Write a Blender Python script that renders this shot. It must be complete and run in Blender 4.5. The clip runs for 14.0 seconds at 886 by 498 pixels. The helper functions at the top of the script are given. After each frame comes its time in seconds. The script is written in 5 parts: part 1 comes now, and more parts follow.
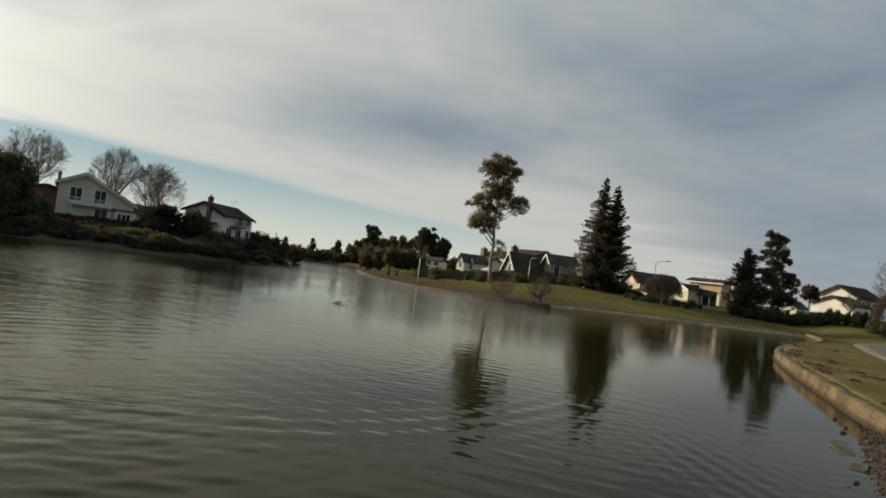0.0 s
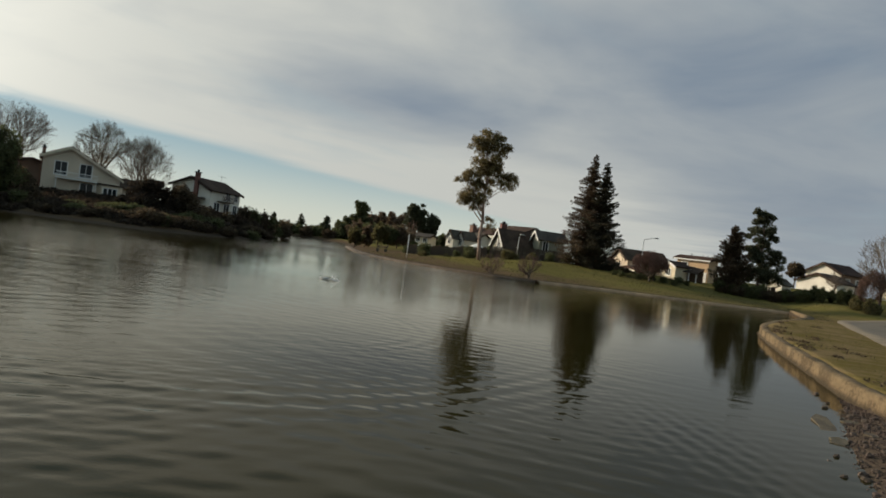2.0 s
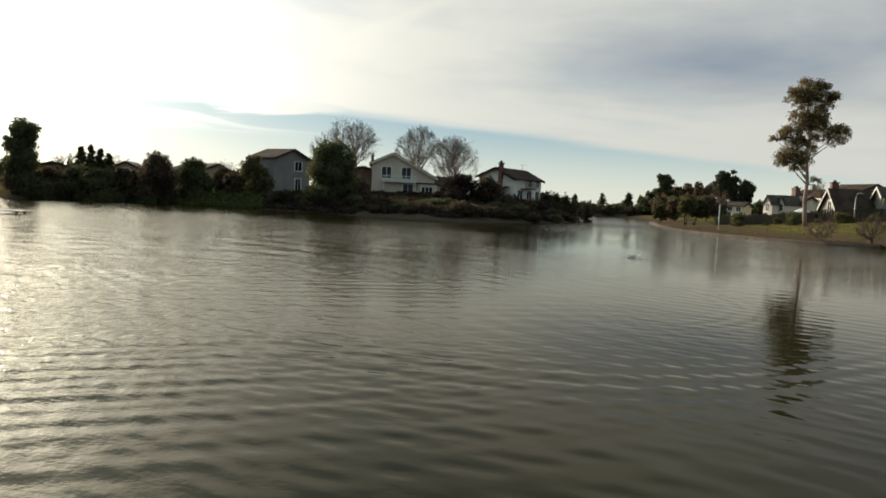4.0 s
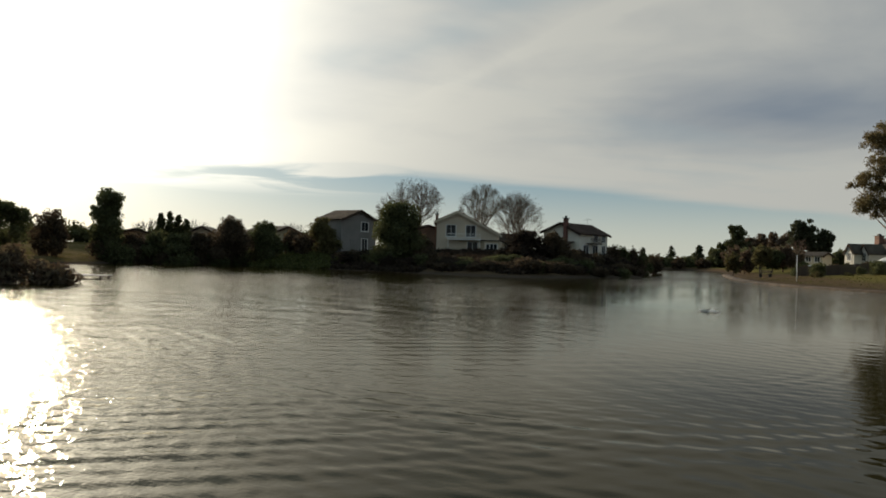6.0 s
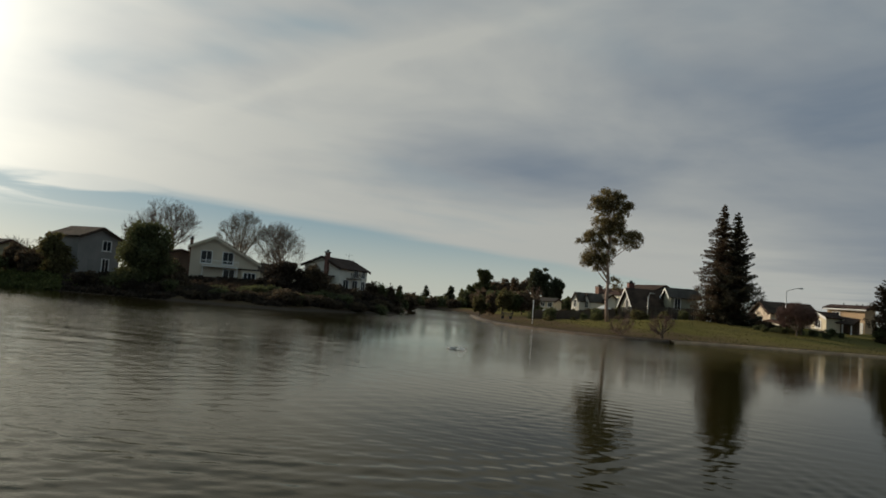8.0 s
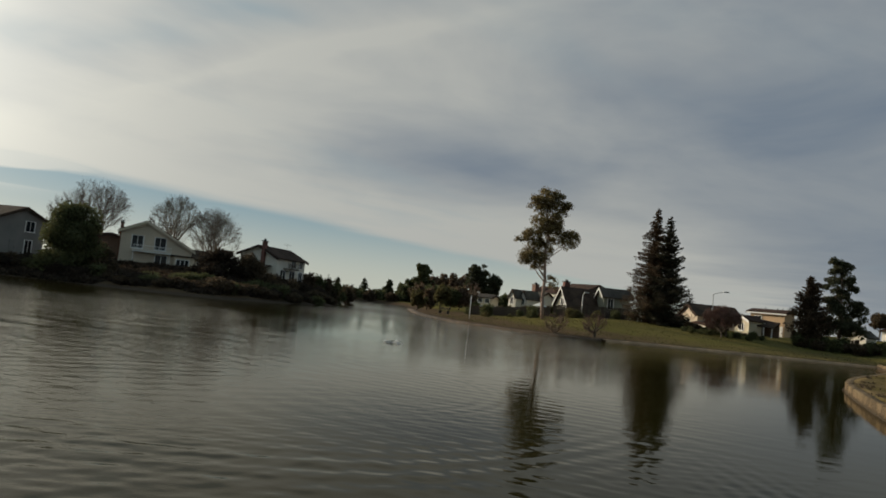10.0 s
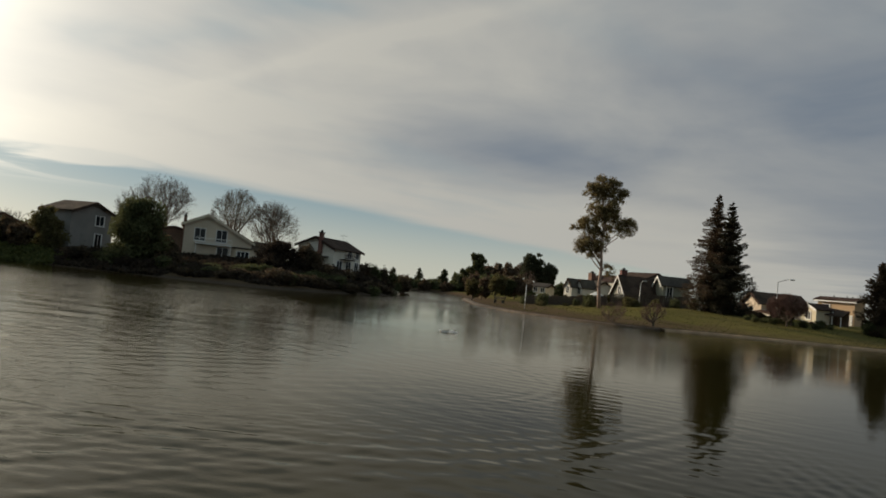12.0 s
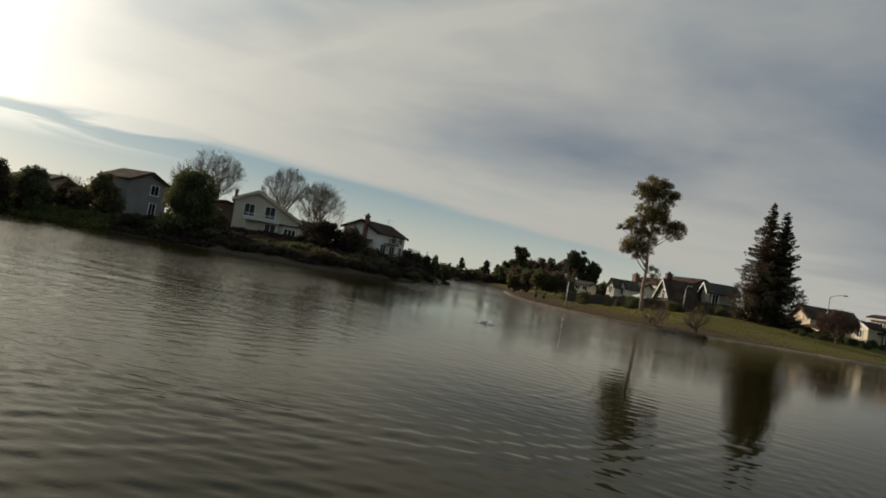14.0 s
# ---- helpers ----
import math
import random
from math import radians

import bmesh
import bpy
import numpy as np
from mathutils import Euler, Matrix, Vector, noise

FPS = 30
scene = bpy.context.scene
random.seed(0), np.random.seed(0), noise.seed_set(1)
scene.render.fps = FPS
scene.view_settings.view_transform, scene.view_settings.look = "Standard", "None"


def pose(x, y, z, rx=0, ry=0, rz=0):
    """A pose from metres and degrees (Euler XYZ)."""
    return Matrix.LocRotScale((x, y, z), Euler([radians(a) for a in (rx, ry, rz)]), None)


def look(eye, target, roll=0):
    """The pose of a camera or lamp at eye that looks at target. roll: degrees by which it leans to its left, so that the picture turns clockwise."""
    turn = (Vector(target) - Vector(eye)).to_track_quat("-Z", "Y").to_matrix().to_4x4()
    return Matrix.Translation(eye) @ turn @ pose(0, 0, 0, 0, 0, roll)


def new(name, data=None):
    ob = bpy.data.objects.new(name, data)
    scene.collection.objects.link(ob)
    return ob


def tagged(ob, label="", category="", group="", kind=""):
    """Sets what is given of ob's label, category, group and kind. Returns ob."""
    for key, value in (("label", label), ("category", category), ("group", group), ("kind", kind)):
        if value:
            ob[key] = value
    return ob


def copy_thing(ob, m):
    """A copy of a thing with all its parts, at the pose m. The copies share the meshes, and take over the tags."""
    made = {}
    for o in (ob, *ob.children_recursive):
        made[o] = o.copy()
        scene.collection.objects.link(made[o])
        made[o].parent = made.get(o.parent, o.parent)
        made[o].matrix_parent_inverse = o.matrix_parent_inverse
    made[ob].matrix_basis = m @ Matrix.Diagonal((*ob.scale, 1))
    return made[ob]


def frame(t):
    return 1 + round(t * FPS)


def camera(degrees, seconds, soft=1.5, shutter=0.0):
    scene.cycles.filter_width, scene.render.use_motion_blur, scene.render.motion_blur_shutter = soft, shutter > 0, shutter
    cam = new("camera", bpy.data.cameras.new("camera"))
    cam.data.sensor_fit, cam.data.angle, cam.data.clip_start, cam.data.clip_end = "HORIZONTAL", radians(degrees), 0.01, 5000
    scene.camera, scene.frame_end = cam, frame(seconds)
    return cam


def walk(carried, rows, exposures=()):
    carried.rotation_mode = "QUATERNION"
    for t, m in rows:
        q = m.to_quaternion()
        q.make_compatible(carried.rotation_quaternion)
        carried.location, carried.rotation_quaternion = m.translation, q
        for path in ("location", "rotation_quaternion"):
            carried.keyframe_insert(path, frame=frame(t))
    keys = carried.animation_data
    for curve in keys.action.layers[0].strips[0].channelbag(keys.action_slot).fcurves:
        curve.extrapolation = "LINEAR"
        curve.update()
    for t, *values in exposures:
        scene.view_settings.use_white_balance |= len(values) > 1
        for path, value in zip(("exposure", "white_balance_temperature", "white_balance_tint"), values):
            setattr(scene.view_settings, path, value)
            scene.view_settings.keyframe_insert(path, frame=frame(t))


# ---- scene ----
cam = camera(64.2, 14.0, soft=1.75)
EYE = 2.2
# seconds, yaw to the left, pitch up, roll
ROWS = [
    (0.0, 2.96, 1.70, -7.40), (0.5, 2.07, 1.52, -7.07), (1.0, 2.60, 1.31, -7.07), (1.5, 2.50, 0.66, -7.05),
    (2.0, 2.06, -0.11, -7.62), (2.5, 2.98, -0.79, -7.43), (3.0, 4.48, -2.11, -6.83), (3.5, 12.65, -3.70, -5.79),
    (3.8, 20.60, -3.98, -4.60), (4.0, 26.27, -3.93, -2.75), (4.2, 30.53, -3.63, -2.15), (4.7, 36.00, -2.20, -1.35), (5.2, 37.80, -0.90, -1.05),
    (5.7, 34.80, 0.10, -1.25), (6.3, 27.55, 0.85, -2.05), (6.5, 24.68, 1.27, -2.60), (7.0, 19.00, 2.43, -3.22),
    (7.5, 14.85, 3.42, -3.86), (8.0, 12.17, 4.25, -4.40), (8.5, 9.06, 4.73, -4.46), (8.7, 7.99, 4.91, -5.00), (8.9, 7.50, 4.95, -5.20),
    (9.8, 7.00, 4.40, -5.90), (10.5, 7.90, 3.90, -6.55), (10.8, 8.62, 3.78, -6.70), (11.0, 9.27, 3.60, -6.52), (11.5, 10.79, 3.21, -6.43),
    (12.0, 11.61, 2.93, -5.72), (12.5, 11.46, 2.61, -7.74), (13.0, 12.40, 2.11, -8.65), (13.5, 13.14, 1.99, -9.50),
    (14.0, 15.02, 1.63, -9.69),
]
walk(cam, [(t, pose(0, 0, EYE, 90 + pitch, roll, yaw)) for t, yaw, pitch, roll in ROWS], [
    (0.0, 0.08, 6390, 10), (3.0, 0.08, 6400, 10), (4.0, 0.35, 6500, 10), (4.6, 0.22, 6500, 10), (5.3, -0.02, 6500, 10.3), (6.5, -0.22, 6450, 10.5), (7.2, -0.29, 6350, 10), (8.0, -0.30, 6360, 10),
    (11.0, -0.26, 6480, 11), (12.0, -0.25, 6650, 12), (14.0, -0.22, 6580, 11.5)])

# ---- light: low winter sun ahead to the left behind thin cloud, sky with a cloud deck that ends in a straight edge
SUN_AZ, SUN_EL = radians(-65.5), radians(16.0)
SUN = Vector((math.sin(SUN_AZ) * math.cos(SUN_EL), math.cos(SUN_AZ) * math.cos(SUN_EL), math.sin(SUN_EL)))


class Net:
    """A node tree with short calls for nodes and links."""

    def __init__(self, tree):
        self.t = tree
        tree.nodes.clear()

    def link(self, sock, value):
        if isinstance(value, bpy.types.NodeSocket):
            self.t.links.new(value, sock)
        elif value is not None:
            sock.default_value = value

    def node(self, kind, out=0, operation="", **sockets):
        n = self.t.nodes.new(kind)
        if operation:
            n.operation = operation
        for k, v in sockets.items():
            key = k.replace("_", " ")
            self.link(n.inputs[key], v)
        return n.outputs[out] if n.outputs else None

    def math(self, op, a, b=None, c=None):
        n = self.t.nodes.new("ShaderNodeMath")
        n.operation = op
        for s, v in zip(n.inputs, (a, b, c)):
            self.link(s, v)
        return n.outputs[0]

    def mix(self, f, a, b, blend="MIX"):
        n = self.t.nodes.new("ShaderNodeMix")
        n.data_type, n.blend_type = "RGBA", blend
        for i, v in ((0, f), (6, a), (7, b)):
            self.link(n.inputs[i], (*v, 1) if isinstance(v, tuple) and len(v) == 3 else v)
        return n.outputs[2]

    def ramp(self, f, lo, hi, a=0.0, b=1.0):
        n = self.t.nodes.new("ShaderNodeMapRange")
        n.interpolation_type = "SMOOTHSTEP"
        for s, v in zip(n.inputs, (f, lo, hi, a, b)):
            self.link(s, v)
        return n.outputs[0]

    def noise(self, vec, scale, detail=3.0, rough=0.5, out=0, distortion=0.0):
        n = self.t.nodes.new("ShaderNodeTexNoise")
        for k, v in (("Vector", vec), ("Scale", scale), ("Detail", detail), ("Roughness", rough), ("Distortion", distortion)):
            self.link(n.inputs[k], v)
        return n.outputs[out]

    def combine(self, x, y, z):
        return self.node("ShaderNodeCombineXYZ", X=x, Y=y, Z=z)


world = bpy.data.worlds.new("sky")
scene.world = world
world.use_nodes = True
w = Net(world.node_tree)
sky_node = w.t.nodes.new("ShaderNodeTexSky")
sky_node.sky_type, sky_node.sun_disc = "NISHITA", False
sky_node.sun_elevation, sky_node.sun_rotation = SUN_EL, SUN_AZ + 2 * math.pi
sky = sky_node.outputs[0]
gen = w.node("ShaderNodeTexCoord")
split = w.t.nodes.new("ShaderNodeSeparateXYZ")
w.t.links.new(gen, split.inputs[0])
zz = w.math("MAXIMUM", split.outputs[2], 0.012)
px, py = w.math("DIVIDE", split.outputs[0], zz), w.math("DIVIDE", split.outputs[1], zz)
across = w.math("ADD", w.math("ADD", w.math("MULTIPLY", px, 0.904), w.math("MULTIPLY", py, -0.427)), 7.55)
along = w.math("ADD", w.math("MULTIPLY", px, 0.427), w.math("MULTIPLY", py, 0.904))
streak = w.noise(w.combine(w.math("MULTIPLY", along, 0.22), w.math("MULTIPLY", across, 0.42), 3.0), 1.0, 5.0, 0.55, distortion=0.3)
puff = w.noise(w.combine(w.math("MULTIPLY", along, 0.30), w.math("MULTIPLY", across, 0.30), 7.0), 1.0, 4.0, 0.5)
bend = w.math("MAXIMUM", w.math("SUBTRACT", 3.4, along), 0.0)
deck = w.ramp(w.math("ADD", w.math("ADD", across, bend), w.math("MULTIPLY", w.math("SUBTRACT", streak, 0.5), 1.7)), -0.45, 0.75)
fine = w.noise(w.combine(w.math("MULTIPLY", along, 0.35), w.math("MULTIPLY", across, 0.40), 11.0), 1.1, 4.5, 0.5, distortion=0.5)
wisps = w.math("MULTIPLY", w.math("MULTIPLY", w.ramp(fine, 0.44, 0.60), w.ramp(across, -5.5, -1.0)), w.ramp(along, 3.6, 6.8, 1.0, 0.0))
cover = w.math("MAXIMUM", w.math("MULTIPLY", deck, w.ramp(streak, 0.30, 0.46, 0.84, 1.0)), w.math("MULTIPLY", wisps, 0.85))
toward = w.node("ShaderNodeVectorMath", 1, "DOT_PRODUCT")
dotn = w.t.nodes[-1]
w.t.links.new(gen, dotn.inputs[0])
dotn.inputs[1].default_value = SUN
dots = w.math("MAXIMUM", toward, 0.0)
glow = w.math("ADD", w.math("MULTIPLY", w.math("POWER", dots, 18.0), 1.65), w.math("ADD", w.math("MULTIPLY", w.math("POWER", dots, 8.0), 0.35), w.math("MULTIPLY", w.math("POWER", dots, 3.0), 0.10)))
glow = w.math("ADD", glow, w.math("MULTIPLY", w.math("POWER", dots, 70.0), 5.6))
high = w.ramp(w.math("ADD", along, w.math("MULTIPLY", w.math("SUBTRACT", streak, 0.5), 2.2)), 1.3, 2.7, 1.0, 0.0)
side = w.ramp(w.math("ADD", across, w.math("MULTIPLY", w.math("SUBTRACT", puff, 0.5), 5.0)), 3.6, 7.6)
patches = w.math("MULTIPLY", w.math("MULTIPLY", w.ramp(puff, 0.46, 0.66), w.ramp(across, 1.2, 4.0, 0.0, 0.5)), w.ramp(split.outputs[2], 0.10, 0.22, 0.25, 1.0))
thick = w.math("MINIMUM", w.math("ADD", w.math("MULTIPLY", w.math("SUBTRACT", fine, 0.5), w.ramp(split.outputs[2], 0.08, 0.36, 0.12, 1.0)), w.math("MAXIMUM", w.math("MAXIMUM", w.math("MULTIPLY", high, 0.62), w.math("MULTIPLY", side, 0.72)), patches)), 1.0)
mottle = w.noise(w.node("ShaderNodeMapping", Vector=gen, Scale=(1.0, 1.0, 2.6), Rotation=(0.0, 0.35, 0.0)), 3.1, 5.0, 0.55, distortion=0.35)
thick = w.math("ADD", thick, w.math("MULTIPLY", w.math("SUBTRACT", mottle, 0.5), w.ramp(split.outputs[2], 0.03, 0.16, 0.1, 1.15)))
thick = w.math("MAXIMUM", thick, 0.0)


def bell(x):
    """1 at x = 0, falling off smoothly on both sides."""
    return w.math("POWER", 2.718, w.math("MULTIPLY", w.math("MULTIPLY", x, x), -1.0))


trail = w.math("SUBTRACT", along, w.math("ADD", 2.02, w.math("MULTIPLY", w.math("SUBTRACT", 6.1, across), 0.115)))
trail = w.math("DIVIDE", w.math("ADD", trail, w.math("MULTIPLY", w.math("SUBTRACT", fine, 0.5), 0.30)), 0.075)
trail = w.math("MULTIPLY", bell(trail), w.ramp(across, 3.0, 4.6))
lens = w.math("MULTIPLY", bell(w.math("DIVIDE", w.math("SUBTRACT", along, 4.45), 0.6)), bell(w.math("DIVIDE", w.math("SUBTRACT", across, 4.95), 0.75)))
thick = w.math("ADD", thick, w.math("MULTIPLY", lens, 0.28))
thick = w.math("MINIMUM", w.math("MAXIMUM", w.math("SUBTRACT", thick, w.math("MULTIPLY", trail, 0.16)), 0.0), 1.0)
gaps = w.math("MULTIPLY", w.math("MULTIPLY", w.ramp(along, 1.65, 2.02, 1.0, 0.0), w.ramp(fine, 0.36, 0.54)), w.ramp(across, 3.4, 4.3))
cover = w.math("MULTIPLY", cover, w.math("SUBTRACT", 1.0, w.math("MULTIPLY", gaps, 0.75)))
cloud = w.mix(thick, (0.512, 0.519, 0.478), (0.196, 0.243, 0.298))
lit = w.node("ShaderNodeVectorMath", 0, "SCALE", Scale=glow)
w.t.nodes[-1].inputs[0].default_value = (1.0, 0.935, 0.76)
cloud = w.mix(1.0, cloud, lit, "ADD")
clear = w.node("ShaderNodeVectorMath", 0, "SCALE", Scale=0.05)
w.t.links.new(sky, w.t.nodes[-1].inputs[0])
haze = w.mix(w.ramp(split.outputs[2], 0.0, 0.13), (0.62, 0.65, 0.56), (0.225, 0.370, 0.445))
clear = w.mix(0.88, clear, haze)
clear = w.mix(1.0, clear, w.mix(0.38, (0.0, 0.0, 0.0), lit), "ADD")
w.node("ShaderNodeOutputWorld", Surface=w.node("ShaderNodeBackground", Color=w.mix(cover, clear, cloud), Strength=1.0))

sun = new("sun", bpy.data.lights.new("sun", "SUN"))
sun.data.energy, sun.data.angle, sun.data.color = 4.6, radians(4.0), (1.0, 0.86, 0.66)
sun.matrix_world = look((0, 0, 60), Vector((0, 0, 60)) - SUN)


# ---- materials
def material(name, base, dark=None, rough=0.85, scale=3.0, fine=30.0, bump=0.0, metal=0.0, island=0.0, leaf=False, stretch=(1, 1, 1), spec=0.3):
    m = bpy.data.materials.new(name)
    m.use_nodes = True
    n = Net(m.node_tree)
    co = n.node("ShaderNodeTexCoord", 3)
    co = n.node("ShaderNodeMapping", Vector=co, Scale=stretch)
    big, small = n.noise(co, scale, 3.0), n.noise(co, fine, 4.0)
    dark = dark or tuple(c * 0.6 for c in base)
    f = n.ramp(n.math("ADD", n.math("MULTIPLY", big, 0.65), n.math("MULTIPLY", small, 0.35)), 0.35, 0.65)
    col = n.mix(f, dark, base)
    rnd = n.node("ShaderNodeNewGeometry", "Random Per Island") if island else n.node("ShaderNodeObjectInfo", "Random")
    hsv = n.node("ShaderNodeHueSaturation", Color=col, Value=n.math("ADD", n.math("MULTIPLY", rnd, island or 0.16), 1.0 - (island or 0.16) / 2), Hue=n.math("ADD", n.math("MULTIPLY", rnd, 0.03), 0.485))
    nb = None
    if bump:
        nb = n.node("ShaderNodeBump", Strength=1.0, Distance=bump, Height=small)
    p = n.node("ShaderNodeBsdfPrincipled", Base_Color=hsv, Roughness=n.math("ADD", n.math("MULTIPLY", small, 0.15), rough - 0.08), Metallic=metal, Specular_IOR_Level=spec)
    if nb:
        n.link(n.t.nodes[-1].inputs["Normal"], nb)
    if leaf:
        tr = n.node("ShaderNodeBsdfTranslucent", Color=hsv)
        p = n.node("ShaderNodeMixShader", Fac=0.42)
        last = n.t.nodes[-1]
        n.link(last.inputs[1], n.t.nodes[-3].outputs[0])
        n.link(last.inputs[2], tr)
    n.node("ShaderNodeOutputMaterial", Surface=p)
    return m


def water_material():
    m = bpy.data.materials.new("lake_water")
    m.use_nodes = True
    n = Net(m.node_tree)
    co = n.node("ShaderNodeTexCoord", 3)
    c1 = n.node("ShaderNodeMapping", Vector=co, Scale=(0.7, 1.0, 1.0), Rotation=(0, 0, 0.35))
    small = n.noise(c1, 4.6, 4.0, 0.6)
    mid = n.noise(c1, 1.1, 2.0, 0.5)
    pos = n.t.nodes.new("ShaderNodeSeparateXYZ")
    n.link(pos.inputs[0], co)
    windward = n.ramp(n.math("ADD", pos.outputs[0], n.math("MULTIPLY", pos.outputs[1], 0.12)), -17.0, 3.0, 1.9, 0.16)
    lee = n.math("MAXIMUM", n.ramp(pos.outputs[1], 43.0, 54.0, 1.0, 0.06), n.ramp(n.math("ADD", pos.outputs[0], n.math("MULTIPLY", pos.outputs[1], 0.3)), -6.0, 1.0))
    channel = n.ramp(n.math("ADD", pos.outputs[0], n.math("MULTIPLY", pos.outputs[1], 0.46)), -4.0, 4.0)
    channel = n.math("MULTIPLY", channel, n.math("MULTIPLY", n.math("MULTIPLY", n.ramp(pos.outputs[1], 24.0, 36.0), n.ramp(pos.outputs[1], 55.0, 85.0, 1.0, 0.0)), n.ramp(n.math("ADD", pos.outputs[0], n.math("MULTIPLY", pos.outputs[1], 0.13)), -4.0, 1.0, 1.0, 0.0)))
    sheltered = n.math("SUBTRACT", 1.0, n.math("MULTIPLY", channel, 0.85))
    windward = n.math("MULTIPLY", n.math("MULTIPLY", windward, lee), sheltered)
    open_water = n.math("MULTIPLY", n.ramp(pos.outputs[1], 20.0, 58.0, 0.0, 1.9), n.math("MULTIPLY", sheltered, n.ramp(pos.outputs[0], 2.5, 8.5, 1.0, 0.26)))
    gust = n.math("MULTIPLY", n.ramp(n.noise(co, 0.06, 3.0, 0.6), 0.38, 0.64, 0.45, 1.0), n.math("ADD", n.math("ADD", windward, open_water), n.math("MULTIPLY", n.ramp(pos.outputs[1], 4.0, 16.0, 1.3, 0.0), n.ramp(pos.outputs[0], -10.0, -4.0, 1.0, 0.0))))
    h = n.math("MULTIPLY", n.math("ADD", n.math("MULTIPLY", small, 0.017), n.math("MULTIPLY", mid, 0.024)), gust)
    b = n.node("ShaderNodeBump", Strength=1.0, Distance=1.0, Height=h)
    ruffled = n.math("MULTIPLY", n.ramp(n.math("ADD", pos.outputs[0], n.math("MULTIPLY", pos.outputs[1], -0.12)), -34.0, -2.0, 1.0, 0.0), n.ramp(n.noise(co, 0.05, 3.0, 0.6), 0.35, 0.6, 0.6, 1.0))
    rough = n.math("ADD", n.math("MULTIPLY", n.math("MULTIPLY", ruffled, n.math("MULTIPLY", lee, n.ramp(pos.outputs[1], 14.0, 38.0))), 0.045), 0.040)
    murk = n.mix(n.noise(co, 0.06, 3.0), (0.0150, 0.0130, 0.0030), (0.0190, 0.0167, 0.0045))
    p = n.node("ShaderNodeMixShader", Fac=n.node("ShaderNodeFresnel", IOR=1.16, Normal=b))
    mixed = n.t.nodes[-1]
    n.link(mixed.inputs[1], n.node("ShaderNodeBsdfDiffuse", Color=murk))
    n.link(mixed.inputs[2], n.node("ShaderNodeBsdfGlossy", Color=(1.0, 0.96, 0.87, 1), Roughness=rough, Normal=b))
    n.node("ShaderNodeOutputMaterial", Surface=p)
    return m


def glass_material():
    m = bpy.data.materials.new("window_glass")
    m.use_nodes = True
    n = Net(m.node_tree)
    n.node("ShaderNodeOutputMaterial", Surface=n.node("ShaderNodeBsdfPrincipled", Base_Color=(0.02, 0.022, 0.025, 1), Roughness=0.06, IOR=1.28))
    return m


def ground_material():
    m = bpy.data.materials.new("lawn_and_soil")
    m.use_nodes = True
    n = Net(m.node_tree)
    co = n.node("ShaderNodeTexCoord", 3)
    patch = n.ramp(n.math("ADD", n.math("MULTIPLY", n.noise(co, 0.26, 5.0, 0.65), 0.55), n.math("MULTIPLY", n.noise(co, 1.1, 4.0, 0.6), 0.45)), 0.42, 0.57)
    blade = n.noise(co, 9.0, 4.0, 0.7)
    grass = n.mix(blade, (0.073, 0.059, 0.020), (0.156, 0.120, 0.045))
    mown = n.mix(blade, (0.082, 0.073, 0.022), (0.170, 0.146, 0.048))
    dry = n.mix(blade, (0.092, 0.066, 0.034), (0.235, 0.172, 0.092))
    pos = n.t.nodes.new("ShaderNodeSeparateXYZ")
    n.link(pos.inputs[0], co)
    strip = n.math("MULTIPLY", n.ramp(n.math("ADD", pos.outputs[2], n.math("MULTIPLY", n.noise(co, 0.15, 3.0), 0.7)), 0.84, 1.12, 0.9, 0.0), n.math("MULTIPLY", n.ramp(pos.outputs[1], 50.0, 64.0), n.ramp(pos.outputs[0], 8.0, 20.0, 1.0, 0.3)))
    worn = n.math("MULTIPLY", patch, n.ramp(pos.outputs[1], 60.0, 75.0, 1.0, 0.32))
    col = n.mix(worn, n.mix(n.ramp(pos.outputs[1], 62.0, 76.0), grass, mown), dry)
    earth = n.mix(blade, (0.060, 0.040, 0.027), (0.150, 0.104, 0.066))
    col = n.mix(strip, col, earth)
    soil = n.mix(n.noise(co, 3.0, 5.0, 0.7), (0.036, 0.027, 0.020), (0.125, 0.094, 0.070))
    wet = n.ramp(n.math("ADD", pos.outputs[2], n.math("MULTIPLY", n.noise(co, 0.6, 3.0), 0.16)), 0.24, 0.42)
    col = n.mix(wet, soil, col)
    b = n.node("ShaderNodeBump", Strength=1.0, Distance=0.05, Height=blade)
    n.node("ShaderNodeOutputMaterial", Surface=n.node("ShaderNodeBsdfPrincipled", Base_Color=col, Roughness=1.0, Normal=b, Specular_IOR_Level=0.0))
    return m


